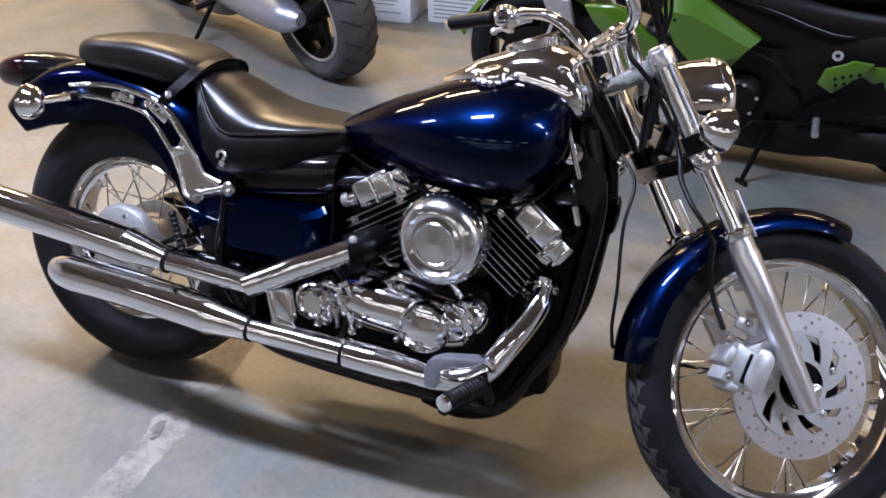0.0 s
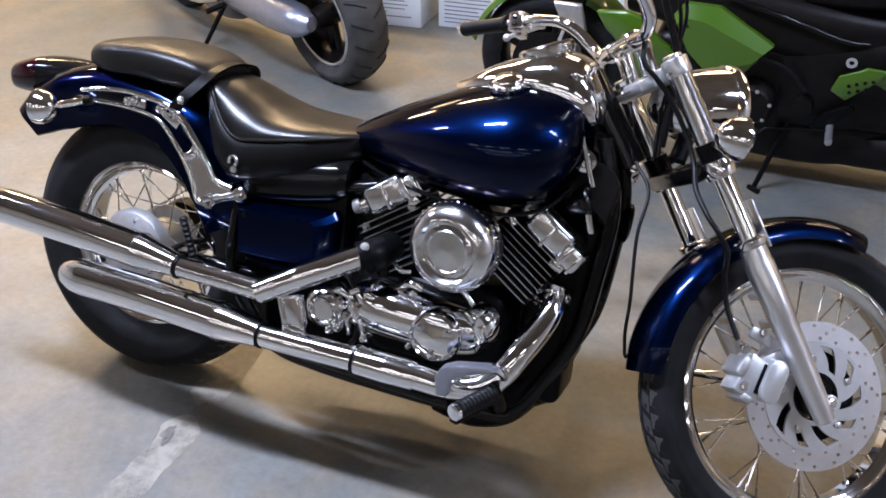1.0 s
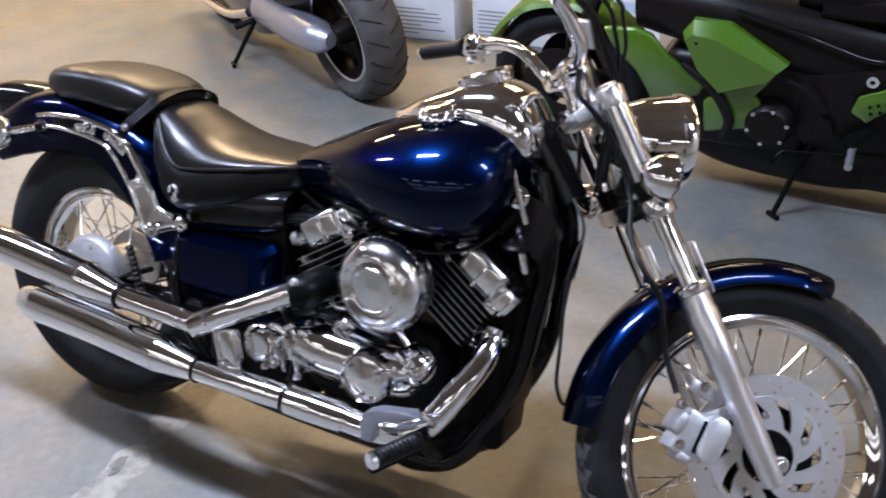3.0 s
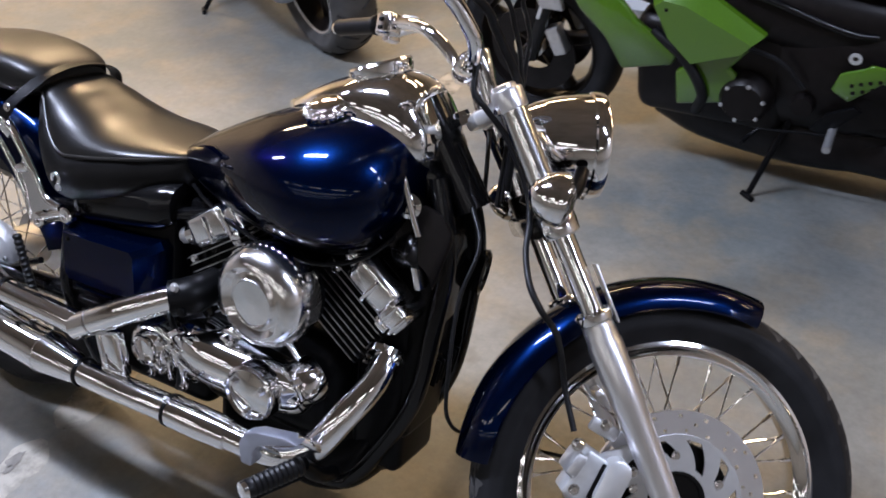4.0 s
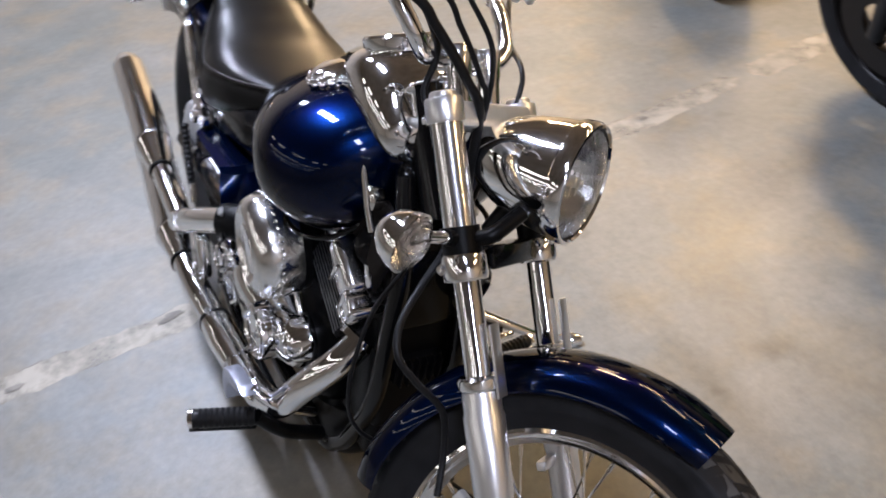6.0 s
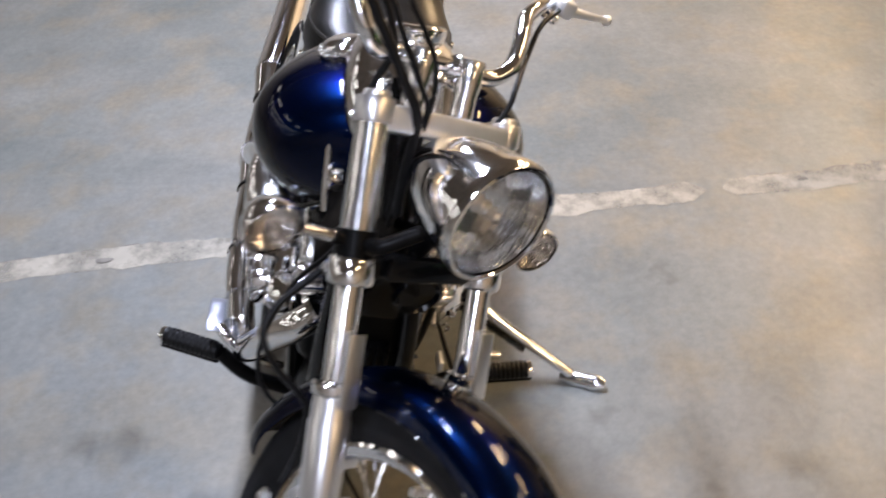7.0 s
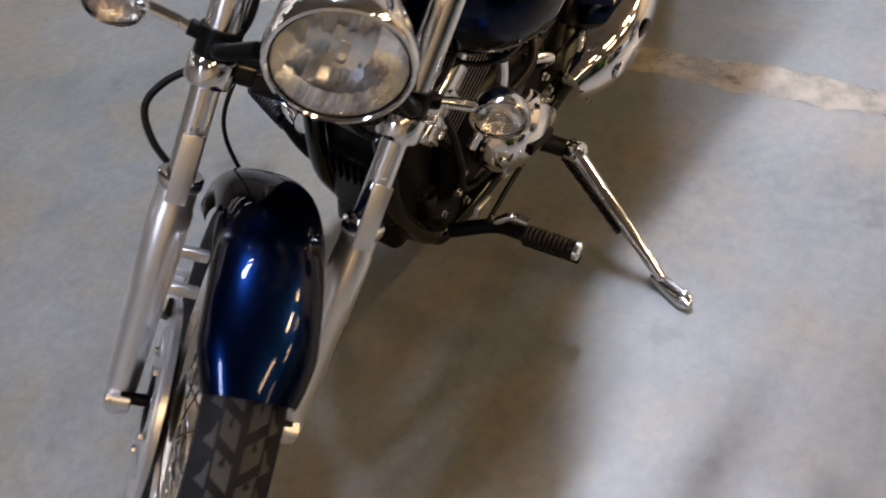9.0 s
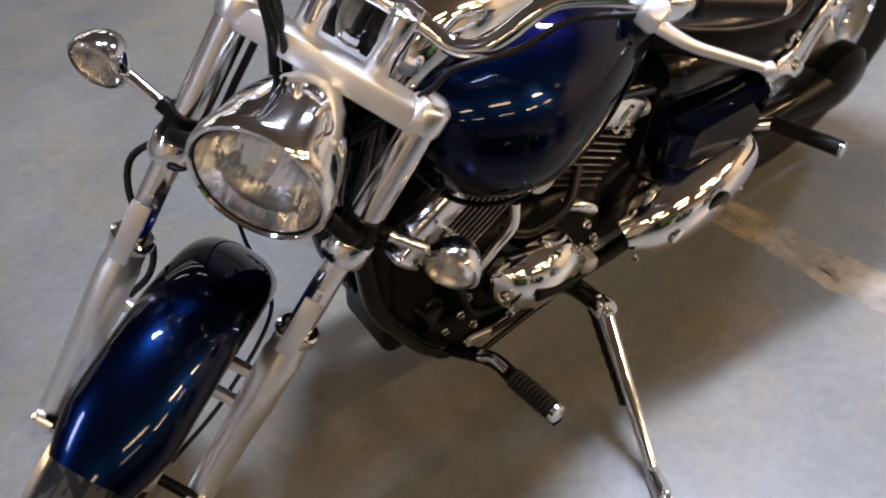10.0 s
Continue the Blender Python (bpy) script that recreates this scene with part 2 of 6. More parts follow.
def part(name, bm, material, parent=None, label="", smooth=40):
    """Links a bmesh as one mesh object under a thing or a part."""
    bmesh.ops.recalc_face_normals(bm, faces=bm.faces)
    me = bpy.data.meshes.new(name)
    bm.to_mesh(me)
    bm.free()
    me.materials.append(material)
    ob = new(name, me)
    finish(ob, smooth)
    ob.parent = parent
    return tagged(ob, label) if label else ob


def again(ob, name, m, parent=None):
    """A further object on the same mesh, at the pose m."""
    o = new(name, ob.data)
    o.parent = parent or ob.parent
    o.matrix_basis = m
    return o


def thing(name, label, category, m=None, group=""):
    ob = new(name)
    ob.empty_display_size = 0.1
    if m is not None:
        ob.matrix_basis = m
    return tagged(ob, label, category, group)


def smooth_path(points, steps=8):
    """A Catmull-Rom curve through the points."""
    p = [Vector(q) for q in points]
    if len(p) < 3:
        return p
    p = [2 * p[0] - p[1]] + p + [2 * p[-1] - p[-2]]
    out = []
    for i in range(1, len(p) - 2):
        for k in range(steps):
            t = k / steps
            out.append(0.5 * ((2 * p[i]) + (p[i + 1] - p[i - 1]) * t + (2 * p[i - 1] - 5 * p[i] + 4 * p[i + 1] - p[i + 2]) * t * t
                              + (3 * p[i] - p[i - 1] - 3 * p[i + 1] + p[i + 2]) * t ** 3))
    return out + [p[-2]]


def skin(bm, rings, closed=True, caps=True):
    """Joins rings of as many points each into a surface."""
    vs = [[bm.verts.new(q) for q in ring] for ring in rings]
    n = len(vs[0])
    for a, b in zip(vs, vs[1:]):
        for i in range(n if closed else n - 1):
            j = (i + 1) % n
            bm.faces.new((a[i], a[j], b[j], b[i]))
    if caps and closed:
        bm.faces.new(vs[0][::-1])
        bm.faces.new(vs[-1])
    return bm


def tube(points, radius, segs=14, steps=8, bm=None, caps=True, squash=1.0):
    """A round bar along a smooth path; radius is a number or one per given point."""
    bm = bm or bmesh.new()
    path = smooth_path(points, steps)
    radii = [radius] * len(path)
    if not isinstance(radius, (int, float)):
        radii = list(np.interp(np.linspace(0, len(radius) - 1, len(path)), range(len(radius)), radius))
    rings, up = [], None
    for i, q in enumerate(path):
        d = (path[min(i + 1, len(path) - 1)] - path[max(i - 1, 0)]).normalized()
        if up is None:
            up = d.orthogonal().normalized()
        up = (up - d * up.dot(d)).normalized()
        side = d.cross(up)
        rings.append([q + (up * math.cos(a) * squash + side * math.sin(a)) * radii[i] for a in (2 * math.pi * k / segs for k in range(segs))])
    return skin(bm, rings, True, caps)


def lathe(profile, origin=(0, 0, 0), axis=(0, 1, 0), segs=48, bm=None, arc=None):
    """Turns (along, radius) pairs round an axis. arc: start and end in degrees for a part turn."""
    bm = bm or bmesh.new()
    axis, origin = Vector(axis).normalized(), Vector(origin)
    ref = Vector((0, 0, 1)) if abs(axis.z) < 0.9 else Vector((1, 0, 0))
    u = (ref - axis * ref.dot(axis)).normalized()
    v = axis.cross(u)
    a0, a1 = arc or (0, 360)
    count = segs if arc is None else segs + 1
    rings = []
    for along, r in profile:
        rings.append([origin + axis * along + (u * math.cos(a) + v * math.sin(a)) * max(r, 1e-4)
                      for a in (radians(a0 + (a1 - a0) * k / segs) for k in range(count))])
    skin(bm, rings, arc is None, False)
    if arc is None:
        if profile[0][1] < 2e-3 and profile[-1][1] < 2e-3:
            bmesh.ops.remove_doubles(bm, verts=bm.verts, dist=1e-3)
    return bm


def block(size, m=None, bevel=0.004, segs=2, bm=None):
    """A box with rounded edges."""
    fresh = bmesh.new()
    bmesh.ops.create_cube(fresh, size=1.0, matrix=Matrix.Diagonal((*size, 1)))
    if bevel:
        bmesh.ops.bevel(fresh, geom=fresh.edges[:], offset=bevel, segments=segs, profile=0.5, affect="EDGES")
    if m is not None:
        bmesh.ops.transform(fresh, matrix=m, verts=fresh.verts)
    if bm is None:
        return fresh
    return merge(bm, fresh)


def merge(bm, other):
    me = bpy.data.meshes.new("scratch")
    other.to_mesh(me)
    other.free()
    bm.from_mesh(me)
    bpy.data.meshes.remove(me)
    return bm


def plate(outline, thick, m=None, bevel=0.003):
    """A flat plate: an outline in x, z, made thick along y about zero."""
    bm = bmesh.new()
    f = bm.faces.new([bm.verts.new((x, -thick / 2, z)) for x, z in outline])
    ext = bmesh.ops.extrude_face_region(bm, geom=[f])
    bmesh.ops.translate(bm, verts=[v for v in ext["geom"] if isinstance(v, bmesh.types.BMVert)], vec=(0, thick, 0))
    if bevel:
        bmesh.ops.bevel(bm, geom=bm.edges[:], offset=bevel, segments=2, profile=0.5, affect="EDGES")
    if m is not None:
        bmesh.ops.transform(bm, matrix=m, verts=bm.verts)
    return bm


def loft_x(stations, rings=28, points=36, bm=None):
    """A body along x. Stations: x, half width, bottom, widest height, top, roundness of the upper and of the lower half, shift in y."""
    bm = bm or bmesh.new()
    st = np.array(stations, float)
    s = np.linspace(0, len(st) - 1, rings)
    cols = []
    for c in range(st.shape[1]):
        q = smooth_path([(i, v, 0) for i, v in enumerate(st[:, c])], 16)
        cols.append(np.interp(s, [p.x for p in q], [p.y for p in q]))
    out = []
    for x, w, zb, zm, zt, nu, nl, sh in zip(*cols):
        ring = []
        for k in range(points):
            a = 2 * math.pi * k / points
            c, sn = math.cos(a), math.sin(a)
            n = nu if sn >= 0 else nl
            y = math.copysign(abs(c) ** (2 / n), c) * w
            z = zm + math.copysign(abs(sn) ** (2 / n), sn) * ((zt - zm) if sn >= 0 else (zm - zb))
            ring.append((x, y + sh, z))
        out.append(ring)
    return skin(bm, out)


def along(p, q):
    """The pose that lays the x axis from p to q, its z upwards."""
    p, q = Vector(p), Vector(q)
    d = (q - p).normalized()
    y = Vector((0, 0, 1)).cross(d)
    y = y.normalized() if y.length > 1e-4 else Vector((0, 1, 0))
    z = d.cross(y)
    m = Matrix((d, y, z)).transposed().to_4x4()
    m.translation = p
    return m


# ---- large structure ----
bm = bmesh.new()
bmesh.ops.create_grid(bm, x_segments=2, y_segments=2, size=14.0)
tagged(part("floor", bm, CONCRETE), "grey painted concrete floor, stained and patchy", "floor", kind="structure")
for wall_name, sx, sy, px_, py_ in (("wall_north", 13.4, 0.2, 0.5, 8.4), ("wall_south", 13.4, 0.2, 0.5, -12.6), ("wall_east", 0.2, 20.8, 7.1, -2.1), ("wall_west", 0.2, 20.8, -6.1, -2.1)):
    tagged(part(wall_name, block((sx, sy, CEILING), pose(px_, py_, CEILING / 2), 0), WALL), "plain dull painted wall", "wall", kind="structure")
tagged(part("ceiling", block((13.4, 21.2, 0.1), pose(0.5, -2.1, CEILING + 0.05), 0), CEIL), "dim brownish ceiling", "ceiling", kind="structure")

fixture = thing("ceiling_light", "white enamel fluorescent strip fitting hung under the ceiling", "ceiling light", pose(ROWS[0][3][0], ROWS[0][0], 3.2), "fluorescent strip lights")
part("housing", block((1.26, 0.32, 0.05), pose(0, 0, 0.025), 0.008), HOUSING, fixture)
part("hanger", tube([(-0.4, 0, 0.05), (-0.4, 0, 0.4)], 0.004, 6), CHROME_WORN, fixture)
part("hanger", tube([(0.4, 0, 0.05), (0.4, 0, 0.4)], 0.004, 6), CHROME_WORN, fixture)
for row_y, _, _, row in ROWS:
    for row_x in row:
        if (row_x, row_y) != (ROWS[0][3][0], ROWS[0][0]):
            copy_thing(fixture, pose(row_x, row_y, 3.2))
for row_y in STRIPS:
    for k in range(9):
        copy_thing(fixture, pose(0.5 + 1.27 * (k - 4), row_y, 3.2))


def floor_line():
    """The worn bare line across the floor, with ragged edges and a dark lip."""
    rng = random.Random(4)
    bm, lip = bmesh.new(), bmesh.new()
    for y0, y1 in ((-3.4, -0.14), (-0.10, 0.985), (1.03, 1.62), (1.66, 4.6)):
        n = int((y1 - y0) / 0.015)
        top, low = [], []
        drift = drift2 = 0.0
        for i in range(n + 1):
            y = y0 + (y1 - y0) * i / n
            x = 0.262 - 0.068 * y
            drift = drift * 0.94 + rng.uniform(-0.005, 0.005)
            drift2 = drift2 * 0.94 + rng.uniform(-0.005, 0.005)
            e = min(1.0, i / 2, (n - i) / 3)
            w = (0.052 if y < -0.3 else 0.046) * (0.15 + 0.85 * e)
            top.append((x + w + drift + rng.uniform(-0.0025, 0.0025), y))
            low.append((x - w + drift2 + rng.uniform(-0.0025, 0.0025), y))
        up, dn = [bm.verts.new((*q, 0.0008)) for q in top], [bm.verts.new((*q, 0.0008)) for q in low]
        for i in range(n):
            bm.faces.new((dn[i], dn[i + 1], up[i + 1], up[i]))
        a = [lip.verts.new((x - 0.006 * max(0, math.sin(y * 9) * math.sin(y * 31)), y, 0.0004)) for x, y in low]
        b = [lip.verts.new((x + 0.002, y, 0.0004)) for x, y in low]
        for i in range(n):
            lip.faces.new((a[i], a[i + 1], b[i + 1], b[i]))
    ln = tagged(part("floor_line", bm, PAINT_LINE), "worn bare beige line across the concrete floor", "floor line", kind="structure")
    part("edge_lip", lip, LINE_EDGE, ln, "dark ragged edge of the line")
    chips = bmesh.new()
    for cx, cy, r in ((0.262, -0.215, 0.022), (0.275, -0.245, 0.014), (0.310, -0.614, 0.020), (0.242, 0.394, 0.018), (0.255, 0.42, 0.010), (0.18, 1.25, 0.014)):
        ring = []
        for k in range(14):
            a = 2 * math.pi * k / 14
            rr = r * rng.uniform(0.55, 1.1)
            ring.append(chips.verts.new((cx + rr * math.cos(a) * 0.7, cy + rr * math.sin(a) * 1.3, 0.003)))
        chips.faces.new(ring)
    part("chip", chips, LINE_EDGE, ln, "dark chips worn into the line")


floor_line()

# ---- motorcycle ----
LEAN = pose(0, 0, 0, -14.219) @ pose(0, 0, 0.0079) @ pose(0, 0, 0, 0, 0, 1.161) @ pose(0, 0, 0, 0, 0.897)
HEAD = Vector((1.763, 0, 0))
RAKE = Vector((-math.sin(radians(35)), 0, math.cos(radians(35))))
STEER = Matrix.Translation(HEAD) @ Matrix.Rotation(radians(36.941), 4, RAKE) @ Matrix.Translation(-HEAD)
bike = thing("motorcycle", "dark blue and chrome cruiser motorcycle leaning on its side stand", "motorcycle", LEAN)
FRONT, REAR = Vector((1.61, 0, 0.331)), Vector((0.06, 0, 0.333))
LEG = Vector((-0.5359, 0, 0.8443))
FWD = Vector((LEG.z, 0, -LEG.x))


def steered(ob):
    ob.matrix_basis = STEER
    return ob


def fork_at(z, y=0.0, ahead=0.0):
    """A point of the fork's line at height z, shifted sideways and square to the line, ahead."""
    return Vector((1.611, y, 0.289)) + LEG * ((z - 0.289) / LEG.z) + FWD * ahead


def bolt(name, p, axis, r, h, parent, material=None, sides=6):
    """A hexagon bolt head with a washer."""
    bm = lathe([(0, 0.0005), (0, r * 1.35), (h * 0.25, r * 1.35), (h * 0.25, r)], p, axis, 16)
    lathe([(h * 0.25, r), (h * 0.9, r), (h, r * 0.8), (h, 0.0005)], p, axis, sides, bm)
    return part(name, bm, material or CHROME_WORN, parent, smooth=25)


def tyre_blocks(c, r, half, rim_r, count, parent):
    """Raised tread bars across the tyre's crown, as one part."""
    bm = bmesh.new()
    for k in range(count):
        a0 = 2 * math.pi * k / count
        for side in (-1, 1):
            for b0, b1, skew in ((0.10, 0.52, 0.35), (0.58, 0.93, 0.20)):
                pts_lo, pts_hi = [], []
                for t in (0.0, 0.5, 1.0):
                    y = half * (b0 + (b1 - b0) * t) * side
                    f = min(abs(y) / half, 0.999)
                    rr = rim_r + (r - rim_r) * (0.45 + 0.55 * math.sqrt(1 - f ** 2.35))
                    a = a0 + (math.pi / count if side > 0 else 0) + skew * t * 0.5 * (2 * math.pi / count) * 2
                    w = 0.34 * 2 * math.pi / count
                    for aa, store in ((a - w, pts_lo), (a + w, pts_hi)):
                        store.append((aa, y, rr))
                quad = []
                for lift in (-0.004, 0.0010):
                    row = [(c.x + (q[2] + lift) * math.cos(q[0]), c.y + q[1], c.z + (q[2] + lift) * math.sin(q[0])) for q in pts_lo + pts_hi[::-1]]
                    quad.append(row)
                skin(bm, quad)
    return part("tread", bm, RUBBER_DUSTY, parent, "dusty raised tread blocks", smooth=30)


def wheel(name, c, tyre_r, half, rim_r, rim_half, spokes, hub_r, hub_half, lead, steer_it):
    rim_prof = [(-rim_half, rim_r - 0.003), (-rim_half + 0.002, rim_r + 0.003), (-rim_half + 0.007, rim_r + 0.003), (-rim_half + 0.010, rim_r - 0.007), (-rim_half * 0.55, rim_r - 0.012), (-rim_half * 0.40, rim_r - 0.024),
                (rim_half * 0.40, rim_r - 0.024), (rim_half * 0.55, rim_r - 0.012), (rim_half - 0.010, rim_r - 0.007), (rim_half - 0.007, rim_r + 0.003), (rim_half - 0.002, rim_r + 0.003), (rim_half, rim_r - 0.003),
                (rim_half * 0.8, rim_r - 0.004), (rim_half * 0.5, rim_r - 0.006), (-rim_half * 0.5, rim_r - 0.006), (-rim_half * 0.8, rim_r - 0.004), (-rim_half, rim_r - 0.003)]
    w = part(name, lathe(rim_prof, c, (0, 1, 0), 96), CHROME, bike, "chromed wire-spoke wheel rim")
    if steer_it:
        steered(w)
    d = tyre_r - rim_r
    prof = []
    for a in range(-105, 106, 7):
        s, cs = math.sin(radians(a)), math.cos(radians(a))
        bead = 0.0025 if 62 < abs(a) < 72 else 0.0
        prof.append(((half + bead) * math.copysign(abs(s) ** 0.85, s), rim_r + d * 0.45 + d * 0.55 * (cs if cs > 0 else cs * 0.75)))
    prof = [(-rim_half * 0.92, rim_r + 0.001)] + prof + [(rim_half * 0.92, rim_r + 0.001)]
    part("tyre", lathe(prof, c, (0, 1, 0), 96), RUBBER, w, "black rubber road tyre with grooved tread")
    tyre_blocks(c, tyre_r, half, rim_r, 44, w)
    hub_prof = [(-hub_half, 0.001), (-hub_half, hub_r * 0.40), (-hub_half * 0.92, hub_r * 0.5), (-hub_half * 0.80, hub_r * 0.55), (-hub_half * 0.7, hub_r), (-hub_half * 0.58, hub_r * 1.02), (-hub_half * 0.45, hub_r * 0.66),
                (hub_half * 0.45, hub_r * 0.66), (hub_half * 0.58, hub_r * 1.02), (hub_half * 0.7, hub_r), (hub_half * 0.80, hub_r * 0.55), (hub_half * 0.92, hub_r * 0.5), (hub_half, hub_r * 0.40), (hub_half, 0.001)]
    part("hub", lathe(hub_prof, c, (0, 1, 0), 48), CAST, w, "silver cast wheel hub")
    first = None
    for k in range(spokes):
        side = 1 if k % 2 else -1
        turn_ = lead if (k // 2) % 2 else -lead
        a = 2 * math.pi * (k + (0.35 if (k // 2) % 2 else -0.35)) / spokes
        b = a + radians(turn_)
        p = c + Vector((math.cos(b) * hub_r * 0.95, side * hub_half * 0.64, math.sin(b) * hub_r * 0.95))
        q = c + Vector((math.cos(a) * (rim_r - 0.020), side * rim_half * 0.22, math.sin(a) * (rim_r - 0.020)))
        if first is None:
            first = part("spoke", lathe([(0, 0.0018), (0.9, 0.0018), (0.9, 0.0034), (1.0, 0.0034)], (0, 0, 0), (1, 0, 0), 6), CHROME, w)
            spoke = first
        else:
            spoke = again(first, "spoke", Matrix(), w)
        spoke.matrix_basis = along(p, q) @ Matrix.Diagonal(((q - p).length, 1, 1, 1))
    return w


front_wheel = wheel("front_wheel", FRONT, 0.331, 0.050, 0.252, 0.034, 40, 0.050, 0.062, 62, True)
rear_wheel = wheel("rear_wheel", REAR, 0.334, 0.080, 0.203, 0.055, 40, 0.075, 0.085, 48, False)
part("drum_cover", lathe([(0.07, 0.095), (0.085, 0.097), (0.10, 0.090), (0.112, 0.060), (0.118, 0.030), (0.118, 0.001)], REAR, (0, -1, 0), 48), CAST, rear_wheel, "grey cast rear brake drum cover")
for k in range(6):
    a = radians(60 * k + 20)
    bolt("drum_bolt", REAR + Vector((math.cos(a) * 0.075, -0.104, math.sin(a) * 0.075)), (0, -1, 0), 0.005, 0.006, rear_wheel)


def brake_disc():
    """The drilled steel front brake disc with its slotted carrier."""
    y = -0.082

    def ring_plate(r0, r1, rows, cells, gap, y0, thick, sweep=0.0):
        """A flat ring about the axle whose cells are left open where gap(i, j) says so."""
        bm = bmesh.new()
        def at(i, j):
            r, a = r0 + (r1 - r0) * j / rows, 2 * math.pi * i / cells + sweep * j / rows
            return FRONT.x + r * math.cos(a), y0, FRONT.z + r * math.sin(a)
        v = [[bm.verts.new(at(i, j)) for j in range(rows + 1)] for i in range(cells)]
        for i in range(cells):
            for j in range(rows):
                if not gap(i, j):
                    i2 = (i + 1) % cells
                    bm.faces.new((v[i][j], v[i2][j], v[i2][j + 1], v[i][j + 1]))
        bmesh.ops.delete(bm, geom=[q for q in bm.verts if not q.link_faces], context="VERTS")
        ext = bmesh.ops.extrude_face_region(bm, geom=bm.faces[:])
        bmesh.ops.translate(bm, verts=[q for q in ext["geom"] if isinstance(q, bmesh.types.BMVert)], vec=(0, thick, 0))
        return bm

    def drilled(i, j):
        return (i % 4 == 0 and j == 1 + 2 * ((i // 4) % 3)) or (i % 12 == 2 and j == 5) or (i % 12 == 6 and j == 1)

    def slotted(i, j):
        long_slot = (i // 16) % 2
        first, last = (3, 13) if long_slot else (6, 13)
        return first <= j <= last and 4 <= i % 16 <= (10 if long_slot else 9)

    part("brake_disc", ring_plate(0.106, 0.148, 7, 120, drilled, y, 0.009), ALLOY, front_wheel, "drilled steel front brake disc", smooth=20)
    part("disc_carrier", ring_plate(0.046, 0.109, 16, 160, slotted, y - 0.003, 0.005, 0.62), SILVER, front_wheel, "silver slotted disc carrier", smooth=20)
    # oversized black flange added so the carrier's slots look shaded
    part("hub_slot_backing", lathe([(0, 0.0005), (0, 0.092), (0.006, 0.094), (0.010, 0.090), (0.012, 0.0005)], FRONT + Vector((0, y + 0.012, 0)), (0, 1, 0), 40), BLACK_SATIN, front_wheel, "oversized black hub flange added to darken the carrier's slots")
    part("hub_recess", lathe([(0, 0.0005), (0, 0.040), (-0.006, 0.044), (-0.008, 0.048), (-0.004, 0.050)], FRONT + Vector((0, y + 0.004, 0)), (0, 1, 0), 40), BLACK_GLOSS, front_wheel, "dark wheel bearing cover")
    for k in range(5):
        a = radians(72 * k + 30)
        bolt("disc_bolt", FRONT + Vector((math.cos(a) * 0.075, y - 0.004, math.sin(a) * 0.075)), (0, -1, 0), 0.0055, 0.006, front_wheel)


brake_disc()
FORK_Y = 0.125


def fork():
    for s in (-1, 1):
        y = FORK_Y * s
        steered(part("fork_tube", tube([fork_at(0.55, y), fork_at(0.92, y)], 0.0185, 28), CHROME, bike, "chromed fork tube"))
        steered(part("fork_shroud", tube([fork_at(0.772, y), fork_at(0.902, y)], 0.0225, 32), CHROME_WORN, bike, "chromed upper fork cover"))
        cap = lathe([(0, 0.020), (0, 0.0250), (0.003, 0.0262), (0.030, 0.0262), (0.033, 0.0245), (0.034, 0.019), (0.040, 0.018), (0.042, 0.015), (0.042, 0.001)], fork_at(0.900, y), LEG, 40)
        steered(part("fork_cap", cap, ALLOY, bike, "brushed alloy fork cap"))
        bot = fork_at(0.287, y)
        ln = (fork_at(0.598, y) - bot).length
        prof = [(0, 0.001), (0, 0.015), (0.003, 0.019), (0.03, 0.0215), (0.10, 0.0235), (ln - 0.15, 0.0255), (ln - 0.14, 0.0275), (ln - 0.035, 0.0285), (ln - 0.03, 0.0265), (ln - 0.01, 0.0265), (ln, 0.025), (ln, 0.001)]
        slider = steered(part("fork_slider", lathe(prof, bot, LEG, 40), ALLOY, bike, "brushed alloy fork slider"))
        part("dust_seal", lathe([(0, 0.02), (0, 0.029), (0.003, 0.0305), (0.014, 0.0305), (0.017, 0.027), (0.017, 0.02), (0, 0.02)], fork_at(0.600, y), LEG, 36), CHROME, slider, "chrome seal ring")
        part("guard_plate", block((0.004, 0.027, 0.098), Matrix.Translation(fork_at(0.630, y, 0.031)) @ pose(0, 0, 0, 0, -32.4), 0.0015), ALLOY, slider, "alloy stone guard in front of the tube")
        axle_boss = lathe([(-0.016, 0.001), (-0.016, 0.012), (-0.014, 0.014), (0.010, 0.015), (0.012, 0.001)], FRONT + Vector((0.002, y, -0.006)), (0, s, 0), 24)
        part("axle_boss", axle_boss, ALLOY, slider)
        if s < 0:
            bolt("axle_bolt", FRONT + Vector((0.002, y + 0.011 * s, -0.006)), (0, s, 0), 0.009, 0.008, slider)
        for dz in (0.405, 0.455):
            part("fender_lug", block((0.016, 0.056, 0.016), Matrix.Translation(fork_at(dz + 0.06, y - 0.038 * s, -0.01)) @ pose(0, 0, 0, 0, -32.4), 0.004), ALLOY, slider)


fork()
steered(part("axle", tube([FRONT + Vector((0, -0.125, 0)), FRONT + Vector((0, 0.125, 0))], 0.009, 16), BLACK_SATIN, bike))


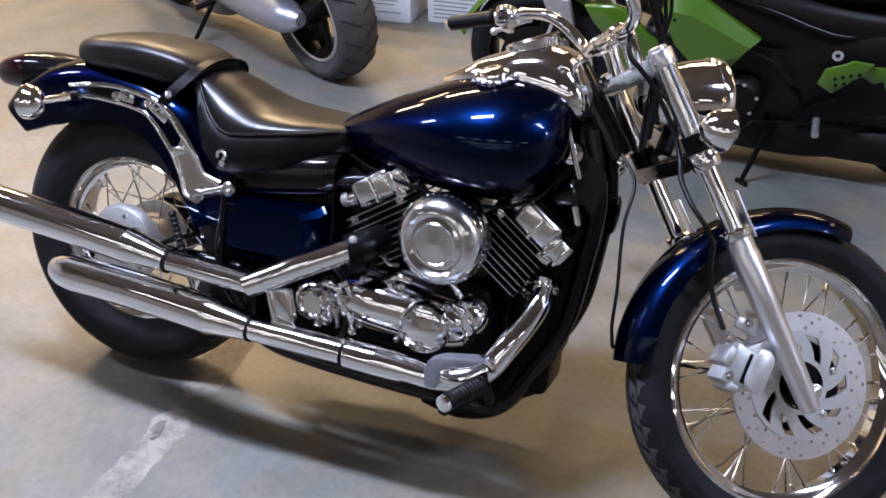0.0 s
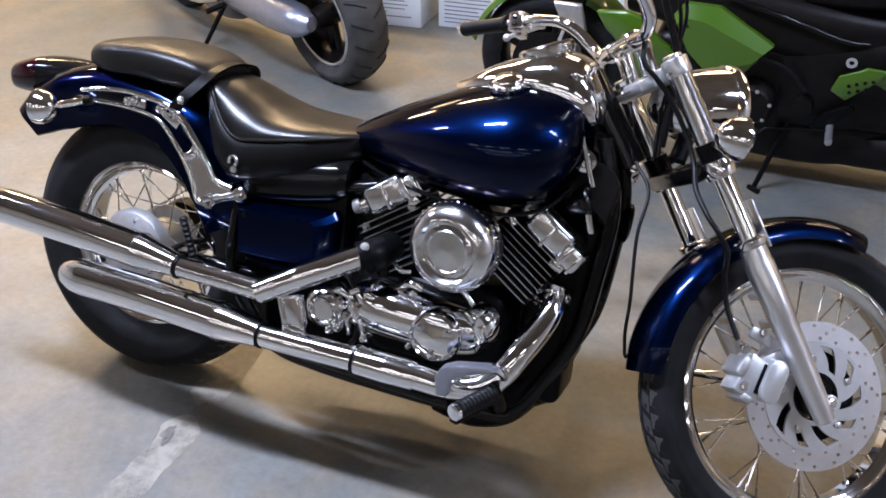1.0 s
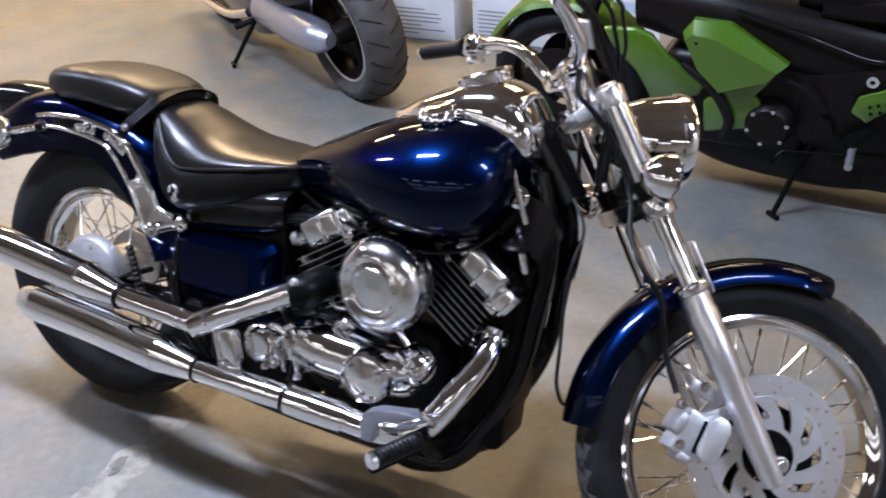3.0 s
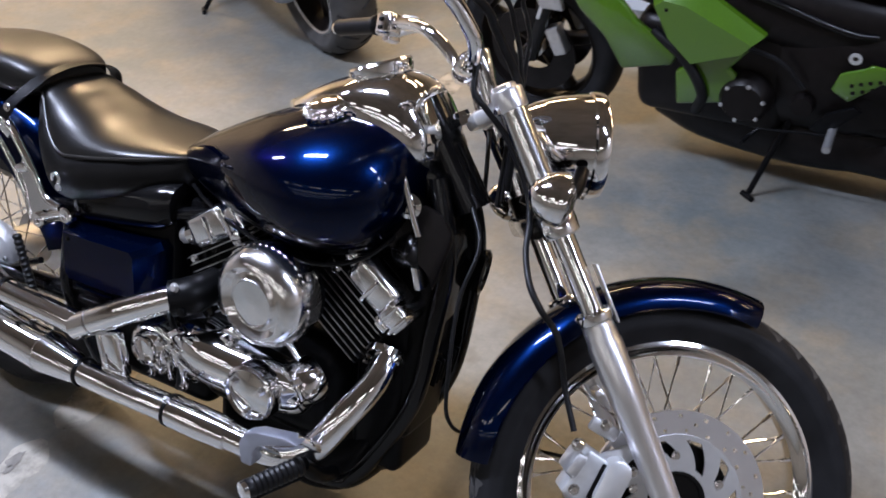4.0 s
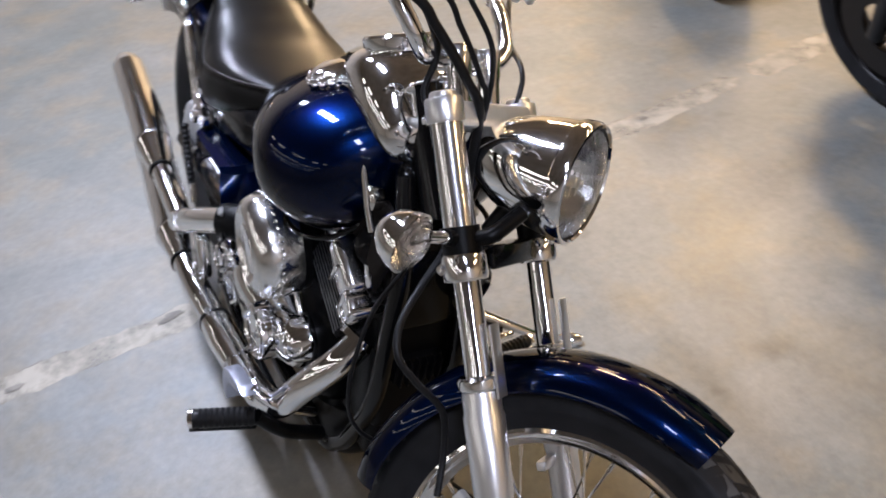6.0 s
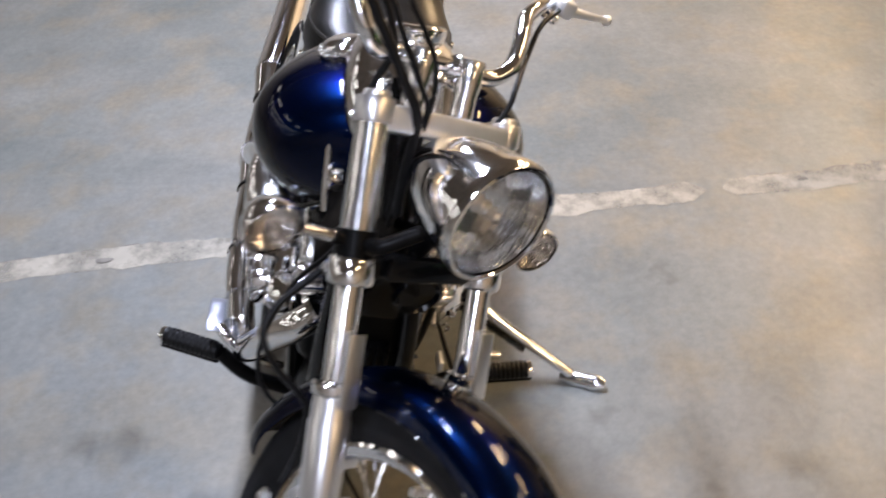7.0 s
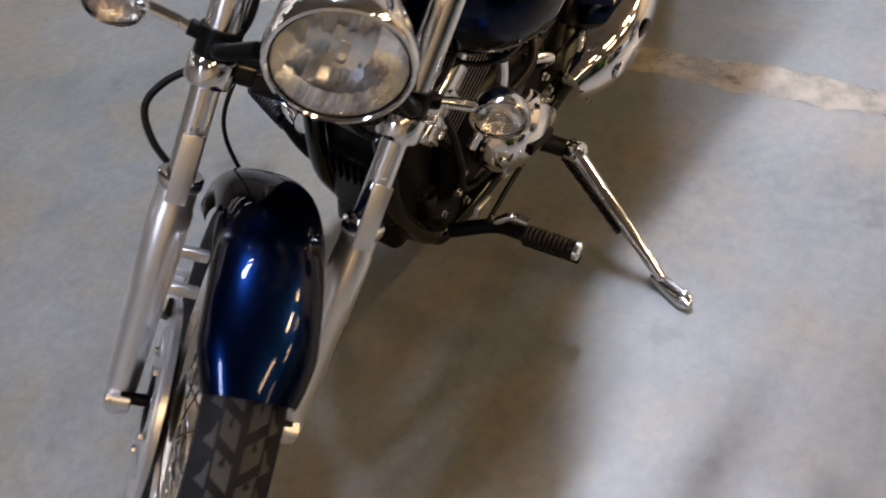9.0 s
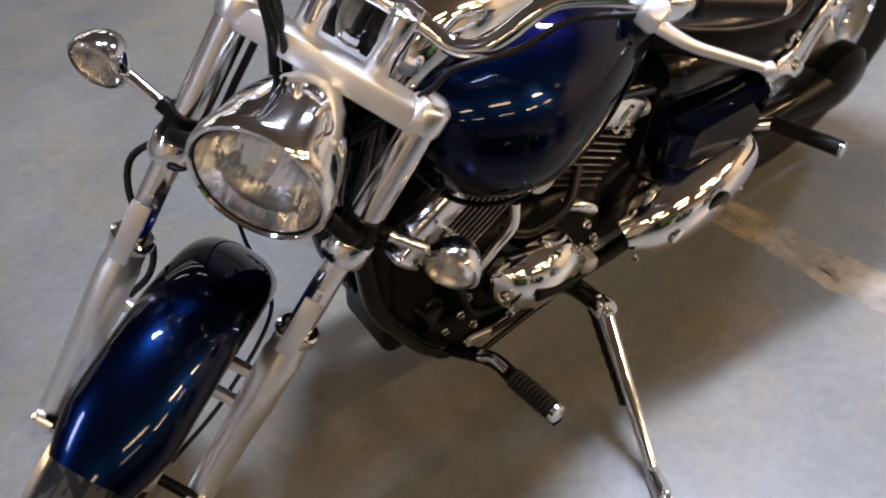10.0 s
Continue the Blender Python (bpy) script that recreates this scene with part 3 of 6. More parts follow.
def clamps():
    """Upper and lower fork clamps, handlebar risers and the handlebar."""
    m = Matrix.Translation(fork_at(0.908)) @ pose(0, 0, 0, 0, -32.4)
    up_ = block((0.046, 0.252, 0.036), m, 0.007)
    block((0.05, 0.12, 0.026), m @ pose(-0.03, 0, 0), 0.008, bm=up_)
    clamp = steered(part("upper_clamp", up_, SILVER, bike, "silver cast upper fork clamp"))
    for s in (-1, 1):
        bolt("pinch_bolt", fork_at(0.905, (FORK_Y + 0.010) * s, -0.024), (-0.8, 0.5 * s, -0.55), 0.006, 0.006, clamp)
    stem = fork_at(0.91, 0, -0.062)
    part("stem_nut", lathe([(0, 0.02), (0.012, 0.02), (0.014, 0.013), (0.022, 0.013), (0.024, 0.001)], stem, LEG, 6), CHROME, clamp, smooth=20)
    low = bmesh.new()
    m = Matrix.Translation(fork_at(0.742)) @ pose(0, 0, 0, 0, -32.4)
    block((0.050, 0.22, 0.034), m @ pose(-0.02, 0, 0), 0.008, bm=low)
    lower = steered(part("lower_clamp", low, BLACK_GLOSS, bike, "black lower fork clamp"))
    for s in (-1, 1):
        part("clamp_collar", lathe([(-0.018, 0.019), (-0.018, 0.029), (-0.014, 0.031), (0.014, 0.031), (0.018, 0.029), (0.018, 0.019)], fork_at(0.738, FORK_Y * s), LEG, 36), CHROME, lower, "chrome fork collar")
        bolt("collar_bolt", fork_at(0.738, (FORK_Y + 0.022) * s, -0.022), (-0.5, s, 0), 0.006, 0.007, lower)
        part("signal_clamp", lathe([(-0.02, 0.019), (-0.02, 0.027), (0.016, 0.027), (0.016, 0.019)], fork_at(0.770, FORK_Y * s), LEG, 28), BLACK_SATIN, lower, "black signal bracket ring")
        ear = tube([fork_at(0.768, FORK_Y * s, 0.02), fork_at(0.77, 0.12 * s, 0.045), fork_at(0.79, 0.085 * s, 0.075)], 0.011, 12)
        part("headlight_ear", ear, BLACK_SATIN, lower)
    # mirror plate; the dark it reflects is put in as black gloss
    cover = block((0.010, 0.15, 0.032), Matrix.Translation(fork_at(0.742, 0, 0.016)) @ pose(0, 0, 0, 0, -32.4), 0.004)
    part("clamp_cover", cover, BLACK_GLOSS, lower, "mirror-like clamp cover plate, blackened for its dark reflections")
    # risers
    for s in (-1, 1):
        a, b = Vector((1.197, 0.048 * s, 0.912)), Vector((1.158, 0.048 * s, 0.992))
        h = (b - a).length
        post = lathe([(0, 0.0005), (0, 0.0175), (h * 0.45, 0.0165), (h * 0.55, 0.0185), (h - 0.004, 0.0190), (h - 0.001, 0.0175), (h, 0.0150), (h, 0.0110), (h - 0.004, 0.0100), (h - 0.004, 0.0005)], a, b - a, 32)
        r_ = steered(part("riser", post, CHROME_WORN, bike, "bright metal handlebar riser"))
        mid = Vector((1.148, 0.048 * s, 0.968))
        part("riser_cap", lathe([(-0.017, 0.001), (-0.017, 0.017), (-0.014, 0.020), (0.014, 0.020), (0.017, 0.017), (0.017, 0.001)], mid, (0, 1, 0), 28), CHROME, r_)
        bolt("riser_bolt", b - (b - a).normalized() * 0.005, b - a, 0.006, 0.006, r_)
    half = [(1.142, 0.0, 0.968), (1.143, 0.07, 0.966), (1.147, 0.105, 0.966), (1.148, 0.127, 0.976), (1.142, 0.145, 0.992), (1.125, 0.158, 1.012), (1.107, 0.168, 1.030), (1.081, 0.185, 1.049), (1.055, 0.225, 1.063), (1.025, 0.275, 1.069), (0.985, 0.330, 1.068), (0.945, 0.382, 1.067), (0.905, 0.432, 1.065)]
    path = [(x, -y, z) for x, y, z in half[:0:-1]] + half
    bar = steered(part("handlebar", tube(path, 0.0125, 18, 6), CHROME, bike, "chromed pull-back handlebar"))
    for s in (-1, 1):
        g0, g1 = Vector((0.985, 0.330 * s, 1.068)), Vector((0.905, 0.432 * s, 1.065))
        gd = (g1 - g0)
        L = gd.length
        prof = [(0, 0.0135), (0, 0.020), (0.006, 0.0205), (0.009, 0.017)]
        for k in range(12):
            u = 0.012 + (L - 0.02) * k / 12
            prof += [(u, 0.0172), (u + (L - 0.02) / 24, 0.0164)]
        prof += [(L - 0.004, 0.0175), (L, 0.0165), (L, 0.001)]
        part("grip", lathe(prof, g0, gd, 24), HOSE, bar, "ribbed black rubber grip")
        part("bar_end", lathe([(0, 0.0005), (0, 0.014), (0.012, 0.013), (0.015, 0.010), (0.015, 0.0005)], g1, gd, 20), CHROME, bar)
        sw = Vector((1.002, 0.307 * s, 1.068))
        m_ = along(sw, g1)
        body = block((0.040, 0.040, 0.046), m_ @ pose(-0.005, 0, 0), 0.008, 3)
        block((0.022, 0.030, 0.014), m_ @ pose(-0.004, -0.012 * s, -0.026), 0.004, bm=body)
        part("switch_housing", body, CHROME, bar, "chrome switch housing")
        for k, dz in enumerate((-0.010, 0.006)):
            part("switch_button", block((0.010, 0.006, 0.008), m_ @ pose(-0.006, 0.021, dz), 0.002), BLACK_SATIN, bar)
        piv = Vector((1.035, 0.292 * s, 1.075))
        part("lever_bracket", block((0.034, 0.030, 0.030), along(piv, piv + Vector((0.04, -0.01 * s, 0))) @ pose(0.012, 0, 0), 0.007, 3), SILVER, bar, "silver lever bracket")
        tip = Vector((1.014, 0.446 * s, 1.069))
        lev = tube([piv + Vector((0.022, 0.004 * s, 0)), (1.058, 0.345 * s, 1.078), (1.036, 0.398 * s, 1.074), tip], [0.009, 0.007, 0.006, 0.0055], 12, squash=0.7)
        bmesh.ops.create_uvsphere(lev, u_segments=14, v_segments=10, radius=0.0095, matrix=Matrix.Translation(tip))
        part("lever", lev, SILVER, bar, "polished alloy hand lever with a ball end")
        if s < 0:
            res = block((0.055, 0.045, 0.038), along(Vector((1.060, -0.262, 1.088)), Vector((1.02, -0.30, 1.088))), 0.008, 3)
            part("brake_reservoir", res, CHROME, bar, "chrome front brake reservoir")


clamps()


def cables():
    def run(name, pts_, r, label):
        steered(part(name, tube(pts_, r, 10, 10), HOSE, bike, label))
    run("brake_hose", [(1.062, -0.262, 1.085), (1.085, -0.185, 1.075), (1.119, -0.135, 1.038), (1.140, -0.112, 1.011), (1.157, -0.093, 0.974), (1.160, -0.096, 0.921), (1.186, -0.097, 0.895), (1.219, -0.095, 0.865), (1.249, -0.095, 0.823), (1.273, -0.096, 0.780), (1.283, -0.110, 0.735), (1.282, -0.133, 0.688), (1.291, -0.172, 0.640), (1.313, -0.188, 0.605), (1.345, -0.165, 0.575), (1.372, -0.112, 0.535), (1.392, -0.098, 0.48), (1.415, -0.112, 0.42)], 0.0052, "black rubber front brake hose")
    run("clutch_cable", [(1.045, 0.290, 1.075), (1.089, 0.215, 1.047), (1.130, 0.179, 1.003), (1.186, 0.126, 0.981), (1.204, 0.115, 0.949), (1.215, 0.09, 0.88), (1.225, 0.05, 0.75)], 0.0042, "black clutch cable")
    run("throttle_cable", [(1.01, -0.305, 1.068), (1.10, -0.25, 1.092), (1.192, -0.168, 1.070), (1.207, -0.145, 1.055), (1.231, -0.104, 1.017), (1.236, -0.076, 0.980), (1.239, -0.062, 0.940), (1.240, -0.04, 0.86), (1.245, -0.02, 0.76)], 0.0038, "black throttle cable")
    run("throttle_cable", [(1.01, -0.305, 1.062), (1.09, -0.245, 1.080), (1.173, -0.173, 1.057), (1.200, -0.141, 1.023), (1.217, -0.115, 0.995), (1.230, -0.085, 0.964), (1.237, -0.064, 0.940), (1.236, -0.03, 0.85), (1.240, -0.01, 0.75)], 0.0042, "black throttle cable")
    run("wiring_loom", [(1.00, -0.305, 1.055), (1.07, -0.25, 1.058), (1.145, -0.178, 1.037), (1.170, -0.151, 1.013), (1.195, -0.125, 0.986), (1.219, -0.102, 0.958), (1.238, -0.072, 0.924), (1.245, -0.045, 0.84), (1.250, -0.02, 0.78)], 0.0072, "black wiring loom")
    run("speedometer_cable", [(1.20, -0.020, 0.74), (1.218, -0.060, 0.68), (1.200, -0.075, 0.59), (1.205, -0.070, 0.47), (1.225, -0.02, 0.385), (1.29, 0.075, 0.345), (1.45, 0.085, 0.335), (1.58, 0.065, 0.333)], 0.0036, "thin black speedometer cable")


cables()


def front_fender():
    def cross(w, r, drop):
        prof = []
        for a in range(-90, 91, 10):
            s, c = math.sin(radians(a)), math.cos(radians(a))
            prof.append((r - drop * (1 - c ** 0.9 if c > 0 else 1), w * math.copysign(abs(s) ** 0.85, s)))
        return prof
    bm = bmesh.new()
    rings = []
    for k in range(57):
        u = k / 56
        a = radians(73 + (180 - 73) * u)
        end = min(1.0, (u + 0.02) / 0.12, (1.02 - u) / 0.10) ** 0.5
        outer = cross(0.072 * (0.62 + 0.38 * end), 0.361, 0.046)
        inner = [(r - 0.003, y * 0.965) for r, y in reversed(outer)]
        rings.append([(FRONT.x + r * math.cos(a), y, FRONT.z + r * math.sin(a)) for r, y in outer + inner])
    skin(bm, rings)
    steered(part("front_fender", bm, BLUE, bike, "glossy dark blue front fender"))


front_fender()


def caliper():
    """The silver two-piston front brake caliper behind the fork leg."""
    m = pose(1.448, -0.104, 0.352, 0, 25)
    bm = block((0.055, 0.060, 0.082), m, 0.006, 2)
    c = steered(part("brake_caliper", bm, CALIPER, bike, "grey cast front brake caliper"))
    c0, c1 = Vector((1.490, 0, 0.372)), Vector((1.477, 0, 0.329))
    ax_ = math.atan2(c0.z - c1.z, c0.x - c1.x)
    out = [(c0.x + 0.021 * math.cos(ax_ + radians(q)), c0.z + 0.021 * math.sin(ax_ + radians(q))) for q in range(-90, 91, 20)]
    out += [(c1.x + 0.021 * math.cos(ax_ + radians(q)), c1.z + 0.021 * math.sin(ax_ + radians(q))) for q in range(90, 271, 20)]
    part("piston_housing", plate(out, 0.040, pose(0, -0.128, 0), 0.004), SILVER, c, "twin-lobed piston housing")
    part("caliper_slot", block((0.010, 0.004, 0.060), pose(1.461, -0.1345, 0.352, 0, 17), 0.001), BLACK_SATIN, c, "dark gap in the caliper")
    part("caliper_bridge", block((0.020, 0.070, 0.040), pose(1.424, -0.104, 0.372, 0, 25), 0.006), CAST, c)
    part("caliper_bridge", block((0.024, 0.064, 0.018), pose(1.436, -0.104, 0.312, 0, 25), 0.005), CAST, c)
    part("brake_pad", block((0.030, 0.012, 0.070), pose(1.470, -0.086, 0.350, 0, 20), 0.003), BLACK_SATIN, c)
    part("caliper_mount", block((0.080, 0.014, 0.026), pose(1.500, -0.108, 0.395, 0, -28), 0.005), CAST, c)
    part("caliper_mount", block((0.050, 0.014, 0.024), pose(1.462, -0.112, 0.432, 0, 20), 0.005), CAST, c)
    bolt("caliper_bolt", (1.425, -0.138, 0.335), (0, -1, 0), 0.007, 0.008, c)
    bolt("caliper_bolt", (1.462, -0.120, 0.440), (0, -1, 0), 0.007, 0.008, c)
    bolt("caliper_bolt", (1.520, -0.118, 0.372), (0, -1, 0), 0.006, 0.007, c)
    bolt("hose_union", (1.420, -0.134, 0.405), (0, -1, 0), 0.008, 0.012, c)


caliper()


def headlight():
    c, ax = Vector((1.369, 0, 0.881)), Vector((1, 0, 0.13)).normalized()
    shell = lathe([(-0.150, 0.0005), (-0.148, 0.016), (-0.140, 0.032), (-0.120, 0.050), (-0.090, 0.066), (-0.055, 0.077), (-0.02, 0.083), (0.000, 0.085), (0.003, 0.0885), (0.010, 0.0895), (0.022, 0.0885), (0.026, 0.086), (0.027, 0.082), (0.022, 0.079)], c, ax, 64)
    h = steered(part("headlight", shell, CHROME, bike, "chrome bullet headlight shell"))
    part("reflector", lathe([(0.016, 0.0785), (0.000, 0.074), (-0.025, 0.058), (-0.045, 0.035), (-0.052, 0.012), (-0.052, 0.0005)], c, ax, 22), REFLECT, h, "bright faceted reflector bowl", smooth=8)
    bulb = lathe([(-0.05, 0.010), (-0.03, 0.010), (-0.028, 0.007), (-0.008, 0.007), (-0.004, 0.0005)], c, ax, 16)
    part("bulb", bulb, ALLOY, h)
    lens = lathe([(0.010, 0.0785), (0.020, 0.079), (0.026, 0.072), (0.033, 0.050), (0.036, 0.025), (0.037, 0.0005)], c, ax, 64)
    part("lens", lens, LENS, h, "clear fluted headlight lens")
    part("lens_gasket", lathe([(0.012, 0.0815), (0.022, 0.0815), (0.024, 0.0795), (0.022, 0.0775), (0.012, 0.0775)], c, ax, 64), BLACK_SATIN, h)
    part("mount", tube([c + Vector((-0.06, 0, -0.07)), c + Vector((-0.075, 0, -0.12))], 0.018, 16), BLACK_SATIN, h)
    bolt("rim_screw", c + ax * 0.012 + Vector((0, 0, -0.088)), (0, 0, -1), 0.005, 0.006, h)


def turn_signal(name, c, facing, inner, steer_it):
    """A round chrome indicator on a short stalk: facing is the way its lens looks."""
    c, facing = Vector(c), Vector(facing).normalized()
    shell = lathe([(-0.045, 0.0005), (-0.043, 0.010), (-0.036, 0.022), (-0.022, 0.033), (-0.006, 0.0395), (0.003, 0.041), (0.006, 0.041), (0.006, 0.038)], c, facing, 40)
    t = part(name, shell, CHROME, bike, "round chrome turn signal")
    if steer_it:
        steered(t)
    dome = [(0.0, 0.0385), (0.004, 0.0385), (0.008, 0.0375)]
    for k in range(1, 9):
        r = 0.0375 * (1 - k / 8.5)
        dome += [(0.008 + 0.015 * (1 - (r / 0.0375) ** 2) + 0.0008, r + 0.0014), (0.008 + 0.015 * (1 - (r / 0.0375) ** 2) - 0.0007, r)]
    part("lens", lathe(dome + [(0.0235, 0.0005)], c, facing, 40), LENS, t, "clear signal lens with concentric ribs", smooth=25)
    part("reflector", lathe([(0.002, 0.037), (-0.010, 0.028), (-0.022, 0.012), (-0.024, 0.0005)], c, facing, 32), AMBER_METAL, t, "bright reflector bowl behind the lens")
    inner = Vector(inner)
    out = c - facing * 0.012
    d = (out - inner).normalized()
    a, b = inner + d * 0.018, out - d * 0.030
    part("stalk", tube([inner, a], 0.011, 16), BLACK_SATIN, t)
    part("stalk_tip", lathe([(0, 0.0085), (0.004, 0.0085), (0.005, 0.0075), (0.010, 0.0075), (0.011, 0.0085), (max(0.02, (b - a).length + 0.01), 0.0085)], a, d, 20), CHROME, t)


headlight()
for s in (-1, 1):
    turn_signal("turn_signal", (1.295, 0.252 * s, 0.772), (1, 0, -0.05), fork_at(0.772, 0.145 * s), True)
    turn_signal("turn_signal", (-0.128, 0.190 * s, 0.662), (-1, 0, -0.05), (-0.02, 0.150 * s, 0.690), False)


def fuel_tank():
    bm = loft_x([(0.585, 0.02, 0.685, 0.70, 0.712, 2, 2, 0), (0.61, 0.062, 0.655, 0.70, 0.728, 2, 2.1, 0), (0.68, 0.104, 0.635, 0.712, 0.768, 2.1, 2.4, 0), (0.78, 0.157, 0.622, 0.728, 0.818, 2.1, 2.5, 0),
                 (0.88, 0.200, 0.615, 0.738, 0.858, 2.1, 2.5, 0), (0.98, 0.222, 0.615, 0.745, 0.880, 2.1, 2.4, 0), (1.06, 0.198, 0.632, 0.750, 0.876, 2.1, 2.3, 0), (1.11, 0.145, 0.68, 0.760, 0.850, 2, 2, 0), (1.135, 0.03, 0.74, 0.765, 0.79, 2, 2, 0)], 48, 56)
    t = part("fuel_tank", bm, BLUE, bike, "glossy deep blue teardrop fuel tank")
    # seam flange along the lower edge
    for s in (-1, 1):
        pts_ = [(0.64, 0.070, 0.652), (0.70, 0.098, 0.640), (0.80, 0.136, 0.630), (0.90, 0.158, 0.625), (1.00, 0.165, 0.627), (1.07, 0.135, 0.648), (1.11, 0.09, 0.69)]
        part("seam", tube([(x, y * s, z) for x, y, z in pts_], 0.0045, 8), BLACK_GLOSS, t)
    cap_c = Vector((0.952, -0.090, 0.868))
    up_ = Vector((-0.12, -0.35, 1))
    part("filler_cap", lathe([(-0.01, 0.036), (0.004, 0.036), (0.006, 0.034), (0.010, 0.034), (0.013, 0.030), (0.018, 0.028), (0.021, 0.022), (0.021, 0.0005)], cap_c, up_, 40), CHROME, t, "chrome fuel filler cap")
    ring = bmesh.new()
    for k in range(16):
        a = 2 * math.pi * k / 16
        u = Vector((1, 0, 0.12)).normalized()
        v = up_.normalized().cross(u)
        bmesh.ops.create_uvsphere(ring, u_segments=8, v_segments=6, radius=0.0068, matrix=Matrix.Translation(cap_c + up_.normalized() * 0.007 + (u * math.cos(a) + v * math.sin(a)) * 0.037))
    part("cap_ridges", ring, CHROME, t, "scalloped chrome skirt of the filler cap")
    bm = loft_x([(0.812, 0.010, 0.820, 0.832, 0.846, 2, 2, 0), (0.838, 0.034, 0.822, 0.838, 0.860, 2.2, 2, 0), (0.885, 0.058, 0.830, 0.855, 0.890, 2.3, 2, 0), (0.94, 0.076, 0.832, 0.864, 0.916, 2.4, 2, 0), (0.99, 0.088, 0.82, 0.865, 0.934, 2.6, 2, 0),
                 (1.05, 0.091, 0.805, 0.855, 0.942, 2.6, 2, 0), (1.095, 0.086, 0.79, 0.845, 0.925, 2.5, 2, 0), (1.125, 0.072, 0.79, 0.835, 0.885, 2.4, 2, 0), (1.140, 0.045, 0.80, 0.83, 0.860, 2.2, 2, 0)], 44, 48)
    part("console", bm, CHROME, t, "chrome tank-top instrument console")
    sp, ax = Vector((1.000, 0, 0.923)), Vector((-0.42, 0, 1)).normalized()
    part("speedometer_rim", lathe([(0, 0.052), (0.010, 0.056), (0.022, 0.057), (0.026, 0.054), (0.027, 0.049), (0.022, 0.047)], sp, ax, 56), CHROME, t, "chrome speedometer rim")
    part("speedometer_dial", lathe([(0.018, 0.0005), (0.018, 0.048)], sp, ax, 40), DARK_PLASTIC, t, "dark speedometer dial")
    part("speedometer_glass", lathe([(0.022, 0.048), (0.024, 0.03), (0.025, 0.0005)], sp, ax, 40), GLASS, t)


fuel_tank()


def seats():
    # stations: x, half width at the piping, its height, crown, skirt's hem, half width of the skirt
    rows = np.array([(0.238, 0.060, 0.752, 0.768, 0.735, 0.060), (0.250, 0.086, 0.758, 0.776, 0.722, 0.089), (0.266, 0.094, 0.756, 0.779, 0.700, 0.105), (0.288, 0.111, 0.728, 0.773, 0.640, 0.128), (0.318, 0.129, 0.697, 0.763, 0.600, 0.146), (0.344, 0.140, 0.678, 0.752, 0.580, 0.153),
                     (0.371, 0.146, 0.668, 0.742, 0.575, 0.157), (0.403, 0.149, 0.672, 0.730, 0.578, 0.158), (0.443, 0.147, 0.678, 0.721, 0.588, 0.155), (0.513, 0.135, 0.689, 0.716, 0.607, 0.142), (0.566, 0.111, 0.696, 0.714, 0.624, 0.118), (0.617, 0.082, 0.704, 0.712, 0.640, 0.088), (0.650, 0.045, 0.702, 0.709, 0.655, 0.050)])
    cols = [[q.y for q in smooth_path([(i, v, 0) for i, v in enumerate(rows[:, c])], 4)] for c in range(6)]
    skirt, panel, edge = [], [], []
    for x, w, ze, zt, zb, ws in zip(*cols):
        half = [(w * math.cos(a) ** 0.62 if a < 1.57 else 0.0, ze + (zt - ze) * math.sin(a) ** 1.15) for a in (math.pi / 2 * k / 9 for k in range(10))]
        top = [(y, z) for y, z in half] + [(-y, z) for y, z in half[-2::-1]]
        side = [(-w - 0.001, ze - 0.006), (-ws, ze - 0.35 * (ze - zb)), (-ws - 0.002, ze - 0.62 * (ze - zb)), (-ws + 0.006, zb + 0.008), (-ws + 0.018, zb)]
        skirt.append([(x, y * 0.985, z - 0.004) for y, z in top] + [(x, y, z) for y, z in side] + [(x, -y, z) for y, z in side[::-1]])
        panel.append([(x, y, z) for y, z in top] + [(x, y * 0.9, z - 0.010) for y, z in top[::-1]])
        edge.append((x, w + 0.001, ze - 0.002))
    s_ = part("seat", skin(bmesh.new(), skirt), LEATHER, bike, "black vinyl solo seat with a ribbed top panel", smooth=50)
    part("top_panel", skin(bmesh.new(), panel), RIBBED, s_, "finely ribbed black vinyl top panel", smooth=60)
    for s in (-1, 1):
        part("piping", tube([(x, y * s, z) for x, y, z in edge[4::3]], 0.0036, 8, 3), PIPING, s_, "stitched piping")
        hook = tube([(0.362, 0.163 * s, 0.615), (0.366, 0.165 * s, 0.628), (0.378, 0.165 * s, 0.630), (0.382, 0.164 * s, 0.618), (0.376, 0.162 * s, 0.612)], 0.0042, 8)
        part("strap_hook", hook, CHROME_WORN, s_, "small chrome strap hook")
        part("lock_tab", lathe([(0, 0.0005), (0, 0.008), (0.004, 0.007), (0.005, 0.0005)], (0.370, 0.156 * s, 0.600), (0, s, 0.1), 20), CAST, s_, "seat strap stud")
    bm = loft_x([(-0.090, 0.050, 0.762, 0.780, 0.800, 2.8, 3, 0), (-0.074, 0.086, 0.757, 0.781, 0.817, 3, 3, 0), (-0.01, 0.112, 0.750, 0.790, 0.831, 3.4, 4, 0), (0.08, 0.119, 0.752, 0.792, 0.836, 3.6, 4, 0), (0.17, 0.115, 0.742, 0.786, 0.829, 3.6, 4, 0), (0.228, 0.104, 0.742, 0.780, 0.815, 3.2, 3, 0), (0.258, 0.074, 0.752, 0.776, 0.800, 2.6, 3, 0)], 36, 48)
    bmesh.ops.translate(bm, verts=bm.verts, vec=(0, 0, -0.006))
    p_ = part("pillion_seat", bm, PAD_VINYL, bike, "black vinyl pillion pad strapped to the fender")
    bm = bmesh.new()
